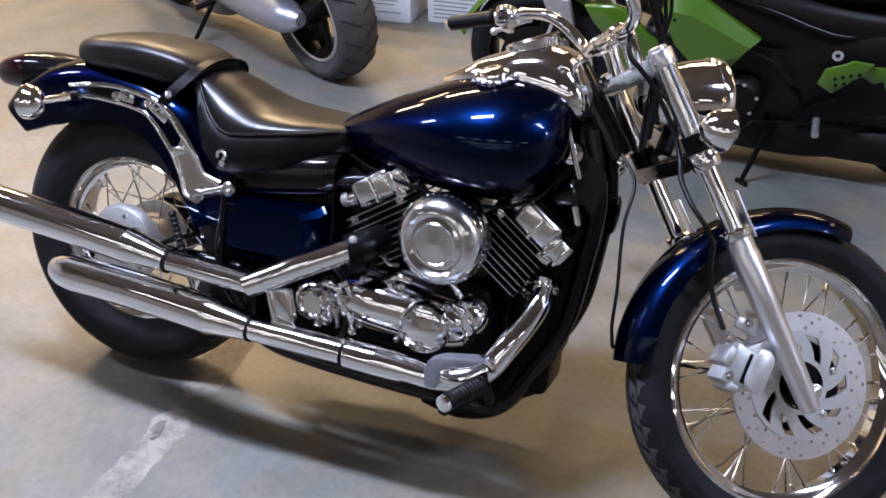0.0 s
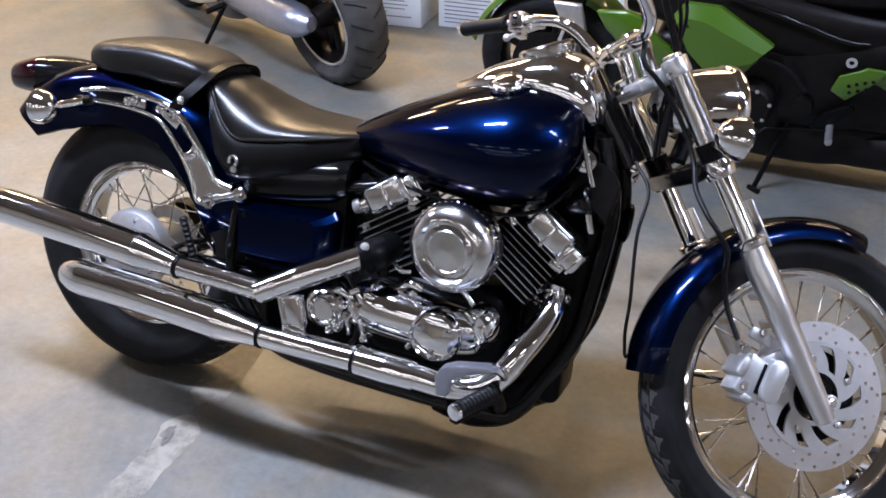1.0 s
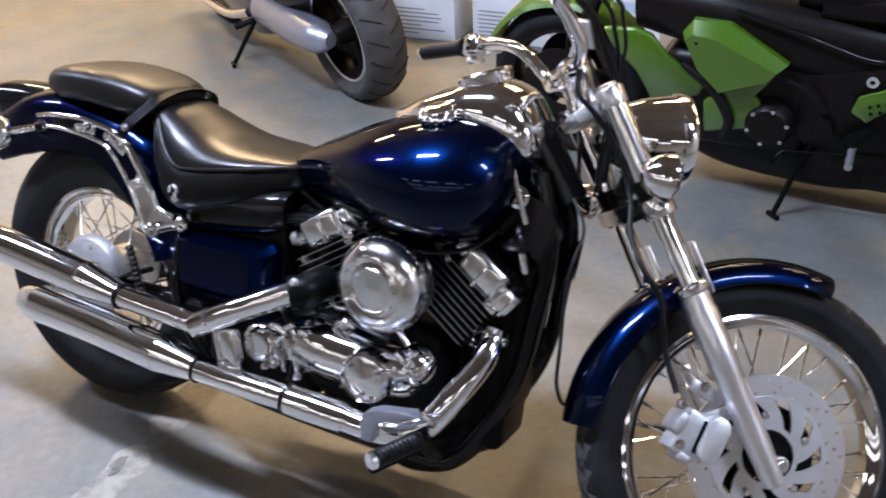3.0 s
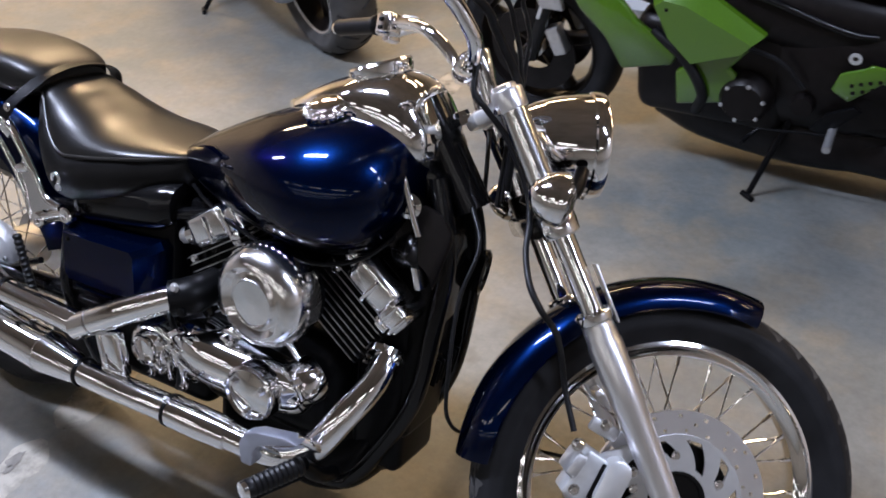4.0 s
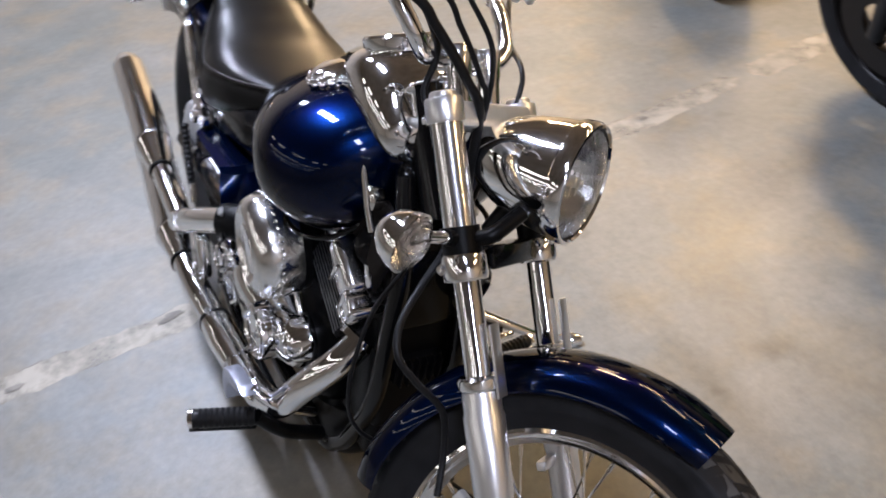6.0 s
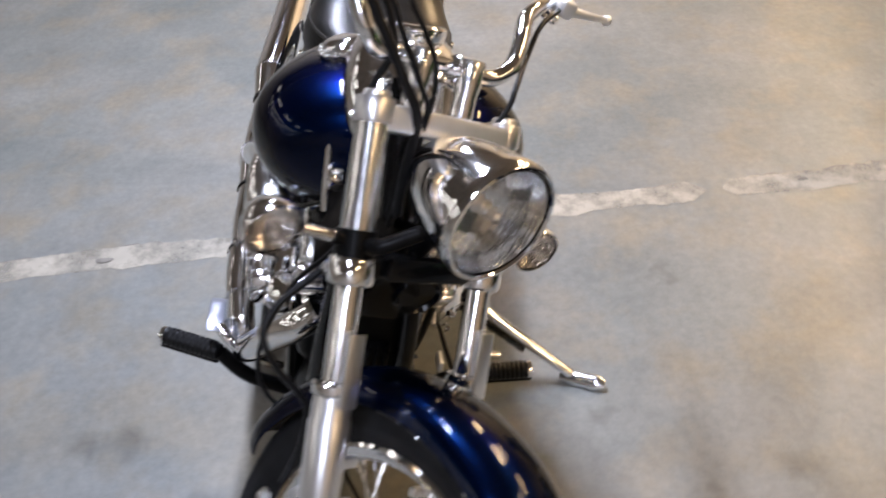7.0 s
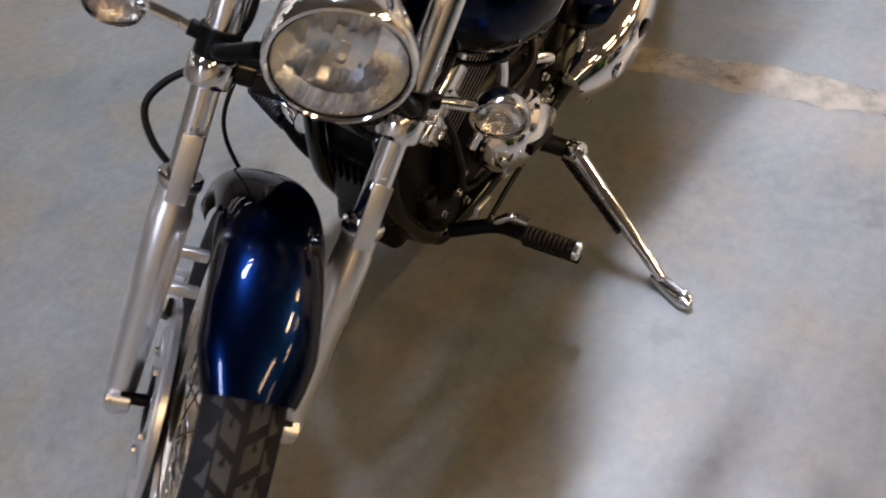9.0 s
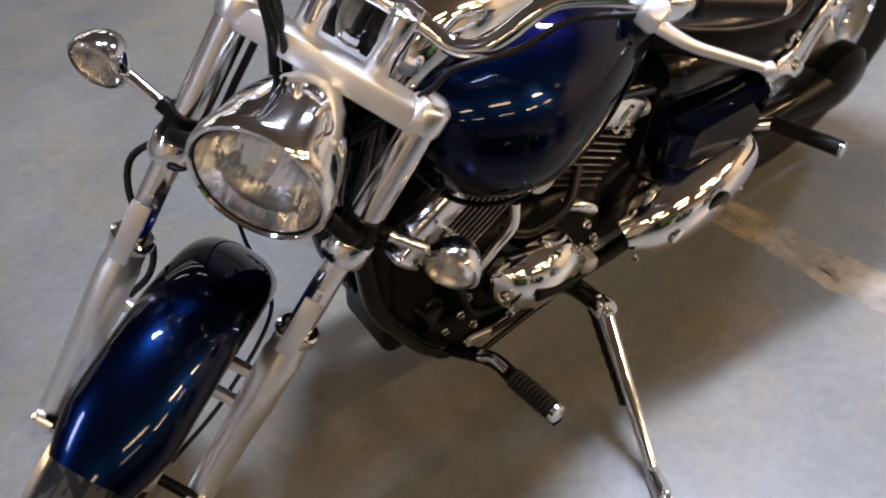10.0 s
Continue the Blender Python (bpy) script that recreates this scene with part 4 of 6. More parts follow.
    half_ = [(0.196, 0.141, 0.694), (0.218, 0.140, 0.727), (0.236, 0.126, 0.750), (0.250, 0.106, 0.771), (0.256, 0.078, 0.788), (0.257, 0.04, 0.797)]
    path = [(x, -y, z) for x, y, z in half_] + [(0.257, 0.0, 0.800)] + half_[::-1]
    rings = []
    sp = smooth_path(path, 4)
    for i, q in enumerate(sp):
        n = Vector((0, q.y, (q.z - 0.70) * 1.4)).normalized()
        w = Vector((0.0165, 0, 0))
        rings.append([q - w, q + w, q + w + n * 0.003, q - w + n * 0.003])
    part("strap", skin(bm, rings), BLACK_SATIN, p_, "black hold-down strap over the pillion pad", smooth=60)
    for s in (-1, 1):
        bolt("strap_screw", (0.218, 0.143 * s, 0.727), (0, s, 0.2), 0.007, 0.006, p_)


seats()


def rear_fender():
    angs = [22, 45, 60, 75, 92, 108, 122, 134, 141]
    tops = [0.385, 0.395, 0.402, 0.410, 0.424, 0.446, 0.464, 0.472, 0.470]
    edges = [0.225, 0.236, 0.260, 0.286, 0.300, 0.307, 0.320, 0.345, 0.368]
    widths = [0.105, 0.110, 0.113, 0.115, 0.115, 0.114, 0.112, 0.106, 0.100]
    bm = bmesh.new()
    rings = []
    for k in range(61):
        deg_ = angs[0] + (angs[-1] - angs[0]) * k / 60
        rt, re, w = (float(np.interp(deg_, angs, q)) for q in (tops, edges, widths))
        a = radians(deg_)
        outer = []
        for j in range(25):
            u = -90 + 180 * j / 24
            s, c = math.sin(radians(u)), math.cos(radians(u))
            outer.append((re + (rt - re) * abs(c) ** 0.36, w * math.copysign(abs(s) ** 0.75, s)))
        inner = [(r - 0.004, y * 0.96) for r, y in reversed(outer)]
        rings.append([(REAR.x + r * math.cos(a), y, REAR.z + r * math.sin(a)) for r, y in outer + inner])
    f = part("rear_fender", skin(bm, rings), BLUE, bike, "glossy dark blue rear fender")
    lamp = loft_x([(-0.366, 0.024, 0.664, 0.684, 0.704, 2.6, 2.6, 0), (-0.354, 0.046, 0.650, 0.688, 0.720, 2.6, 2.6, 0), (-0.30, 0.060, 0.648, 0.698, 0.738, 2.4, 2.4, 0), (-0.262, 0.058, 0.660, 0.704, 0.742, 2.3, 2.3, 0), (-0.245, 0.048, 0.675, 0.706, 0.738, 2.2, 2.2, 0)], 22, 32)
    part("tail_light", lamp, RED_LENS, f, "dark red tail light lens")
    # chrome base whose dark reflections are painted as black gloss
    base = loft_x([(-0.268, 0.061, 0.654, 0.702, 0.744, 2.3, 2.3, 0), (-0.215, 0.060, 0.672, 0.710, 0.748, 2.2, 2.2, 0), (-0.15, 0.052, 0.695, 0.720, 0.746, 2, 2, 0), (-0.095, 0.022, 0.722, 0.730, 0.738, 2, 2, 0)], 18, 32)
    part("tail_light_base", base, BLACK_GLOSS, f, "chrome tail light base, blackened for its dark reflections")
    for s in (-1, 1):
        # chrome fender strut: two rails over the fender, then an open plate down to a bolted foot
        top_ = [(-0.070, 0.703), (-0.013, 0.714), (0.066, 0.720), (0.143, 0.714), (0.181, 0.706), (0.219, 0.686), (0.257, 0.644), (0.296, 0.599), (0.320, 0.564), (0.366, 0.552)]
        low_ = [(-0.070, 0.680), (-0.013, 0.685), (0.066, 0.684), (0.143, 0.675), (0.174, 0.657), (0.205, 0.626), (0.233, 0.592), (0.255, 0.550), (0.269, 0.510), (0.292, 0.502)]

        def out_y(x):
            return float(np.interp(x, [-0.07, 0.08, 0.18, 0.30, 0.40], [0.122, 0.128, 0.136, 0.146, 0.152]))

        plate_ = []
        for p, q in zip(smooth_path([(x, 0, z) for x, z in top_[6:]], 5), smooth_path([(x, 0, z) for x, z in low_[6:]], 5)):
            y = out_y((p.x + q.x) / 2)
            plate_.append([Vector((p.x, (y - 0.008) * s, p.z)), Vector((p.x, (y - 0.001) * s, p.z)), Vector((q.x, (y - 0.001) * s, q.z)), Vector((q.x, (y - 0.008) * s, q.z))])
        st = part("fender_strut", skin(bmesh.new(), plate_), CHROME, f, "shaped chrome fender strut", smooth=55)
        part("strut_rail", tube([(x, out_y(x) * s, z) for x, z in top_], [0.005, 0.006, 0.0065, 0.007, 0.008, 0.009, 0.009, 0.008, 0.008, 0.009], 12), CHROME, st)
        part("strut_rail", tube([(x, out_y(x) * s, z) for x, z in low_], [0.0045, 0.005, 0.005, 0.005, 0.006, 0.007, 0.007, 0.006, 0.006, 0.007], 12), CHROME, st)
        part("strut_web", block((0.050, 0.010, 0.030), pose(0.190, 0.132 * s, 0.682, 0, 32), 0.004), CHROME, st, "cast chrome web between the rails")
        part("strut_web", block((0.036, 0.016, 0.022), pose(0.248, 0.141 * s, 0.606, 0, -20), 0.008, 3), CHROME, st, "rounded chrome web between the rails")
        part("strut_web", block((0.040, 0.008, 0.024), pose(0.095, 0.126 * s, 0.700, 0, 5), 0.004), CHROME, st)
        # no real plate: black sheet for the shade in the open gap
        part("rail_shadow_plate", block((0.075, 0.004, 0.022), pose(0.015, 0.122 * s, 0.698, 0, -2), 0.002), BLACK_SATIN, st, "black plate standing in for the shaded gap between the rails")
        part("strut_foot", tube([(0.300, 0.152 * s, 0.512), (0.345, 0.152 * s, 0.529), (0.394, 0.152 * s, 0.546)], [0.016, 0.013, 0.016], 14, squash=0.6), CHROME, st, "chrome foot of the strut")
        for cx_, cz_ in ((0.192, 0.690), (0.160, 0.696), (0.090, 0.704), (0.072, 0.700)):
            part("strut_boss", lathe([(0, 0.011), (0.006, 0.010), (0.008, 0.007), (0.005, 0.005), (0.005, 0.0005)], (cx_, 0.134 * s, cz_), (0, s, 0), 18), CHROME, st)
        for bx, bz in ((0.391, 0.546), (0.311, 0.515)):
            part("strut_bolt", lathe([(0, 0.017), (0.012, 0.017), (0.015, 0.014), (0.015, 0.009), (0.009, 0.008), (0.009, 0.0005)], (bx, 0.150 * s, bz), (0, s, 0), 28), CHROME, f)


rear_fender()


def side_covers():
    base = [(0.372, 0.528), (0.500, 0.535), (0.612, 0.545), (0.622, 0.530), (0.618, 0.440), (0.585, 0.412), (0.520, 0.390), (0.415, 0.388), (0.385, 0.415)]
    shoulder = [(0.378, 0.526), (0.500, 0.530), (0.600, 0.536), (0.611, 0.522), (0.607, 0.443), (0.578, 0.420), (0.518, 0.400), (0.420, 0.401), (0.390, 0.424)]
    face = [(0.398, 0.518), (0.490, 0.521), (0.574, 0.525), (0.584, 0.516), (0.588, 0.440), (0.576, 0.431), (0.522, 0.424), (0.412, 0.422), (0.402, 0.431)]
    for s in (-1, 1):
        rings = [[(x, y * s, z) for x, z in line] for line, y in ((base, 0.085), (base, 0.130), (shoulder, 0.150), (face, 0.176))]
        bm = skin(bmesh.new(), rings)
        bmesh.ops.bevel(bm, geom=[e for e in bm.edges if len(e.link_faces) == 2 and e.calc_face_angle(0) > 0.25], offset=0.006, segments=3, profile=0.6, affect="EDGES")
        c = part("side_cover", bm, BLUE, bike, "glossy dark blue side cover", smooth=30)
        part("cover_lip", tube([(0.418, 0.163 * s, 0.405), (0.470, 0.163 * s, 0.404), (0.516, 0.163 * s, 0.406)], 0.0035, 8), BLUE, c)
        bolt("cover_screw", (0.412, 0.176 * s, 0.508), (0, s, 0), 0.0045, 0.003, c, BLACK_SATIN)
    part("battery_box", block((0.26, 0.22, 0.26), pose(0.50, 0, 0.50), 0.02), BLACK_SATIN, bike)
    part("under_seat_box", loft_x([(0.38, 0.13, 0.52, 0.57, 0.62, 3, 3, 0), (0.42, 0.138, 0.515, 0.57, 0.64, 3, 3, 0), (0.58, 0.136, 0.54, 0.60, 0.66, 3, 3, 0), (0.625, 0.12, 0.56, 0.61, 0.66, 3, 3, 0)], 16, 32), BLACK_GLOSS, bike, "black frame cover under the seat")
    part("rear_engine_cover", block((0.09, 0.16, 0.22), pose(0.675, 0, 0.52), 0.02), BLACK_GLOSS, bike)


side_covers()


def exhaust():
    up = [(-0.225, -0.196, 0.4040), (0.00, -0.210, 0.3955), (0.178, -0.224, 0.3875), (0.285, -0.230, 0.376)]
    m1 = part("muffler", tube([up[0], up[1], up[2]], 0.0425, 36), CHROME, bike, "long chrome upper muffler")
    part("muffler_cone", tube([up[2], up[3]], [0.0425, 0.026], 36, steps=1), CHROME, m1)
    part("muffler_seam", tube([up[2], (0.182, -0.2243, 0.3870)], 0.0432, 36, steps=1), CHROME_WORN, m1)
    part("muffler_tip", lathe([(0, 0.0425), (-0.03, 0.040), (-0.055, 0.031), (-0.064, 0.025), (-0.062, 0.021), (-0.03, 0.026), (0.0, 0.026)], up[0], (1, -0.062, -0.038), 36), CHROME, m1)
    part("pipe_ring", tube([up[3], (0.292, -0.230, 0.3755)], 0.0285, 32, steps=1), BLACK_SATIN, m1)
    part("exhaust_pipe", tube([(0.285, -0.230, 0.376), (0.512, -0.238, 0.373)], 0.0245, 32, steps=1), CHROME, bike, "chrome upper exhaust pipe")
    elbow = part("exhaust_pipe", tube([(0.500, -0.240, 0.368), (0.60, -0.226, 0.425), (0.718, -0.196, 0.487)], 0.0262, 32), CHROME, bike, "chrome upper exhaust pipe with a mitred joint")
    part("joint_seam", tube([(0.536, -0.237, 0.3885), (0.541, -0.2365, 0.3912)], 0.0272, 32, steps=1), CHROME_WORN, elbow)
    for k, (px_, pz_) in enumerate(((0.655, 0.437), (0.675, 0.446), (0.695, 0.456))):
        bolt("pipe_screw", (px_, -0.226 + 0.006 * k, pz_), (0.1, -1, -0.3), 0.006, 0.008, elbow)
    port = part("exhaust_pipe", tube([(0.705, -0.200, 0.480), (0.735, -0.175, 0.488), (0.750, -0.12, 0.50)], [0.034, 0.036, 0.030], 24), BLACK_SATIN, bike, "black exhaust port elbow")
    bolt("port_screw", (0.742, -0.212, 0.470), (0.1, -1, 0), 0.009, 0.006, port, BLACK_SATIN)
    bolt("port_screw", (0.725, -0.212, 0.512), (0.1, -1, 0.3), 0.007, 0.006, port, CAST)
    lo = [(-0.004, -0.188, 0.270), (0.18, -0.207, 0.2745), (0.402, -0.229, 0.2735), (0.508, -0.236, 0.270)]
    m2 = part("muffler", tube(lo[:3], 0.0445, 36), CHROME, bike, "long chrome lower muffler")
    part("muffler_cone", tube(lo[2:], [0.0445, 0.029], 36, steps=1), CHROME, m2)
    part("muffler_seam", tube([(0.398, -0.2287, 0.2735), (0.406, -0.2293, 0.2733)], 0.0462, 36, steps=1), CHROME, m2, "raised seam band")
    part("muffler_tip", lathe([(0, 0.0445), (-0.03, 0.041), (-0.055, 0.032), (-0.064, 0.025), (-0.062, 0.021), (-0.03, 0.026), (0.0, 0.026)], lo[0], (1, -0.103, 0.02), 36), CHROME, m2)
    part("pipe_ring", tube([lo[3], (0.514, -0.2362, 0.270)], 0.0305, 32, steps=1), BLACK_SATIN, m2)
    part("exhaust_pipe", tube([(0.505, -0.236, 0.270), (0.62, -0.236, 0.270), (0.735, -0.230, 0.268)], 0.0275, 32), CHROME, bike, "chrome lower exhaust pipe")
    sh = part("heat_shield", tube([(0.738, -0.231, 0.268), (0.80, -0.228, 0.266), (0.87, -0.222, 0.262)], [0.0310, 0.0325, 0.0305], 32), CHROME, bike, "chrome heat shield sleeve on the pipe")
    part("shield_clamp", tube([(0.733, -0.2305, 0.268), (0.741, -0.2305, 0.268)], 0.0325, 32, steps=1), BLACK_SATIN, sh)
    bolt("clamp_screw", (0.737, -0.246, 0.296), (0, -0.5, 1), 0.005, 0.010, sh)
    part("exhaust_pipe", tube([(0.86, -0.222, 0.262), (0.955, -0.212, 0.258), (1.03, -0.196, 0.285), (1.074, -0.165, 0.352), (1.105, -0.120, 0.415), (1.108, -0.080, 0.455)], 0.0268, 32), CHROME, bike, "chrome front exhaust header")
    hang = part("muffler_bracket", block((0.046, 0.028, 0.100), pose(0.577, -0.214, 0.325, 0, -14), 0.010, 3), CHROME, bike, "chrome muffler hanger")
    part("hanger_edge", block((0.010, 0.034, 0.104), pose(0.552, -0.214, 0.327, 0, -14), 0.003), CHROME, hang)


exhaust()


def engine():
    case = block((0.34, 0.22, 0.22), pose(0.85, 0, 0.33), 0.05, 4)
    block((0.22, 0.18, 0.14), pose(0.62, 0, 0.34), 0.03, 3, case)
    block((0.30, 0.15, 0.12), pose(0.86, 0, 0.20), 0.03, 3, case)
    e = part("engine_crankcase", case, ENGINE_BLACK, bike, "black engine crankcase")
    # right-hand chrome covers
    clutch = loft_x([(0.672, 0.030, 0.325, 0.352, 0.380, 2, 2, -0.13), (0.69, 0.052, 0.305, 0.358, 0.408, 2.2, 2.2, -0.13), (0.75, 0.068, 0.300, 0.364, 0.420, 2.3, 2.3, -0.13), (0.82, 0.066, 0.296, 0.360, 0.414, 2.3, 2.3, -0.13), (0.90, 0.056, 0.292, 0.352, 0.405, 2.3, 2.3, -0.13), (0.965, 0.040, 0.302, 0.352, 0.398, 2.2, 2.2, -0.13), (0.985, 0.02, 0.325, 0.350, 0.375, 2, 2, -0.13)], 30, 36)
    part("clutch_cover", clutch, CHROME, e, "chrome clutch cover")
    rc = Vector((0.891, -0.188, 0.347))
    part("crank_cover", lathe([(0.02, 0.056), (0.0, 0.056), (-0.010, 0.054), (-0.013, 0.050), (-0.011, 0.046), (-0.016, 0.030), (-0.018, 0.0005)], rc, (0, 1, 0), 48), CHROME, e, "round chrome crank cover with three bolts")
    for k in range(3):
        a = radians(120 * k + 30)
        bolt("cover_bolt", rc + Vector((math.cos(a) * 0.036, -0.014, math.sin(a) * 0.036)), (0, -1, 0), 0.0062, 0.010, e, CHROME_WORN)
    part("crank_cover_rim", lathe([(-0.008, 0.051), (-0.014, 0.052), (-0.016, 0.049), (-0.012, 0.046)], rc, (0, 1, 0), 48), CHROME, e)
    for bx, bz, ang, lx, lz in ((0.676, 0.392, 20, 0.030, 0.014), (0.700, 0.402, -35, 0.026, 0.012), (0.716, 0.384, 60, 0.034, 0.012), (0.704, 0.350, 80, 0.038, 0.013), (0.690, 0.318, 75, 0.040, 0.010), (0.735, 0.398, 10, 0.024, 0.010), (0.660, 0.312, 30, 0.024, 0.012), (0.722, 0.322, 70, 0.040, 0.009)):
        part("cable_bracket", block((lx, 0.012, lz), pose(bx, -0.185, bz, 0, ang), 0.003), CHROME, e)
    for bx, bz in ((0.668, 0.372), (0.700, 0.376), (0.686, 0.340), (0.712, 0.366), (0.648, 0.300), (0.730, 0.300)):
        bolt("bracket_bolt", (bx, -0.188, bz), (0, -1, 0.1), 0.0065, 0.012, e, CHROME)
    part("breather_hose", tube([(0.655, -0.150, 0.420), (0.685, -0.178, 0.420), (0.712, -0.182, 0.372), (0.708, -0.180, 0.300), (0.690, -0.165, 0.270)], 0.006, 10), HOSE, e, "black rubber breather hose")
    for bx, bz, ang in ((0.955, 0.400, 40), (0.985, 0.372, 60), (0.940, 0.372, 20)):
        part("front_cover_rib", block((0.030, 0.012, 0.009), pose(bx, -0.170, bz, 0, ang), 0.003), CHROME, e)
    part("gear_window", lathe([(0, 0.030), (-0.004, 0.029), (-0.005, 0.024), (-0.002, 0.022), (-0.002, 0.0005)], (0.627, -0.193, 0.342), (0, 1, 0), 32), CHROME, e, "raised ring of the gearbox cover")
    for k in range(9):
        a = radians(40 * k)
        bolt("case_bolt", (0.800 + 0.135 * math.cos(a), -0.160, 0.356 + 0.062 * math.sin(a)), (0, -1, 0), 0.0055, 0.010, e, CHROME)
    part("front_cover", lathe([(0.03, 0.046), (0.0, 0.044), (-0.012, 0.034), (-0.016, 0.0005)], (0.965, -0.150, 0.372), (0.25, 1, 0.1), 28), CHROME, e, "small chrome engine cover")
    part("gear_cover", lathe([(0.05, 0.050), (0.0, 0.048), (-0.014, 0.040), (-0.024, 0.022), (-0.027, 0.0005)], (0.622, -0.168, 0.340), (0, 1, 0), 36), CHROME, e, "domed chrome gearbox cover")
    part("clutch_arm", tube([(0.655, -0.185, 0.395), (0.690, -0.185, 0.385), (0.690, -0.18, 0.355)], 0.008, 12), CHROME, e)
    part("clutch_arm", tube([(0.665, -0.180, 0.345), (0.668, -0.175, 0.315), (0.655, -0.17, 0.298)], 0.010, 12), CHROME_WORN, e)
    part("breather_pipe", tube([(0.785, -0.150, 0.415), (0.815, -0.165, 0.438), (0.842, -0.160, 0.432)], 0.009, 12), CHROME, e)
    part("oil_line", tube([(0.915, -0.125, 0.440), (0.945, -0.128, 0.412), (0.985, -0.120, 0.372)], 0.007, 12), CHROME, e, "chrome oil line")
    part("oil_line", tube([(0.745, -0.125, 0.480), (0.775, -0.135, 0.452), (0.800, -0.13, 0.450)], 0.005, 10), CHROME, e)
    part("inspection_cap", lathe([(0, 0.015), (-0.006, 0.014), (-0.008, 0.0005)], (0.735, -0.130, 0.440), (0, 1, 0), 20), BLACK_GLOSS, e)
    # left-hand covers
    gen = loft_x([(0.37, 0.025, 0.345, 0.365, 0.385, 2, 2, 0.15), (0.40, 0.055, 0.308, 0.358, 0.405, 2.3, 2.3, 0.15), (0.49, 0.080, 0.280, 0.350, 0.418, 2.5, 2.5, 0.15), (0.58, 0.088, 0.262, 0.340, 0.412, 2.5, 2.5, 0.15), (0.65, 0.072, 0.258, 0.322, 0.385, 2.4, 2.4, 0.15), (0.70, 0.04, 0.270, 0.310, 0.345, 2, 2, 0.15)], 30, 40)
    part("drive_cover", gen, CHROME, e, "chrome left-hand drive cover")
    mag = loft_x([(0.80, 0.03, 0.315, 0.345, 0.375, 2, 2, 0.13), (0.83, 0.060, 0.290, 0.352, 0.405, 2.2, 2.2, 0.13), (0.90, 0.075, 0.290, 0.362, 0.425, 2.3, 2.3, 0.13), (0.96, 0.058, 0.310, 0.372, 0.425, 2.3, 2.3, 0.13), (0.985, 0.03, 0.345, 0.375, 0.405, 2, 2, 0.13)], 24, 36)
    part("generator_cover", mag, CHROME, e, "chrome generator cover with a slot")
    part("cover_slot", block((0.09, 0.012, 0.022), pose(0.895, 0.202, 0.365, 0, -18), 0.005), BLACK_SATIN, e)
    part("drive_shaft", tube([(0.46, 0.13, 0.345), (0.25, 0.125, 0.335), (0.10, 0.12, 0.333)], [0.03, 0.028, 0.05], 24), BLACK_SATIN, e, "black shaft drive tube")
    part("final_drive", lathe([(-0.05, 0.001), (-0.05, 0.05), (-0.03, 0.075), (0.01, 0.08), (0.03, 0.06), (0.04, 0.0005)], REAR + Vector((0, 0.125, 0)), (0, 1, 0), 36), BLACK_SATIN, e, "black final drive housing")
    for k in range(8):
        a = radians(45 * k + 10)
        bolt("case_bolt", (0.892 + 0.088 * math.cos(a), 0.172, 0.358 + 0.062 * math.sin(a)), (0, 1, 0), 0.0055, 0.010, e, CHROME)
    for k in range(7):
        bolt("case_bolt", (0.43 + 0.045 * k, 0.205, 0.285 + 0.010 * abs(3 - k) - 0.012 * (k > 4)), (0, 1, 0), 0.0055, 0.010, e, CHROME)
    part("gearbox", block((0.30, 0.19, 0.24), pose(0.56, 0, 0.31), 0.03, 3), ENGINE_BLACK, e, "black gearbox case")
    part("shift_shaft_boss", lathe([(0, 0.022), (0.03, 0.020), (0.036, 0.012), (0.036, 0.0005)], (0.765, 0.135, 0.285), (0, 1, 0), 24), CAST, e)
    part("oil_line", tube([(1.03, 0.135, 0.43), (0.988, 0.142, 0.485), (0.957, 0.142, 0.520), (0.953, 0.135, 0.565)], 0.009, 14), CHROME, e, "curved chrome oil line")
    part("wiring_loom", tube([(1.10, 0.075, 0.62), (1.07, 0.115, 0.50), (1.03, 0.12, 0.38), (0.97, 0.11, 0.25), (0.80, 0.12, 0.22)], 0.007, 10), HOSE, e, "black wiring loom along the engine")
    part("breather_hose", tube([(0.78, 0.10, 0.50), (0.83, 0.135, 0.47), (0.90, 0.135, 0.455), (0.95, 0.115, 0.47)], 0.009, 12), HOSE, e, "black rubber breather hose")
    part("carburettor", lathe([(-0.05, 0.001), (-0.05, 0.026), (-0.02, 0.030), (0.0, 0.036), (0.03, 0.036), (0.036, 0.030), (0.05, 0.028), (0.05, 0.001)], (0.885, 0.075, 0.555), (0, 1, 0.15), 28), CAST, e, "grey cast carburettor")
    part("carburettor_cap", lathe([(0, 0.032), (0.018, 0.030), (0.024, 0.020), (0.024, 0.0005)], (0.885, 0.085, 0.590), (0, 0.2, 1), 24), BLACK_SATIN, e)
    part("drive_cover_window", lathe([(0, 0.0005), (0, 0.032), (0.004, 0.037), (0.012, 0.037)], (0.535, 0.234, 0.352), (0, -1, 0.1), 28), BLACK_GLOSS, e, "dark recess in the drive cover")
    part("drive_cover_cap", lathe([(0, 0.018), (0.008, 0.017), (0.011, 0.010), (0.011, 0.0005)], (0.625, 0.226, 0.335), (0, 1, 0.05), 24), CHROME, e, "small chrome cap")
    part("coolant_elbow", tube([(0.76, 0.125, 0.40), (0.775, 0.145, 0.435), (0.80, 0.14, 0.455), (0.83, 0.12, 0.46)], 0.011, 14), CHROME_WORN, e, "worn chrome elbow")
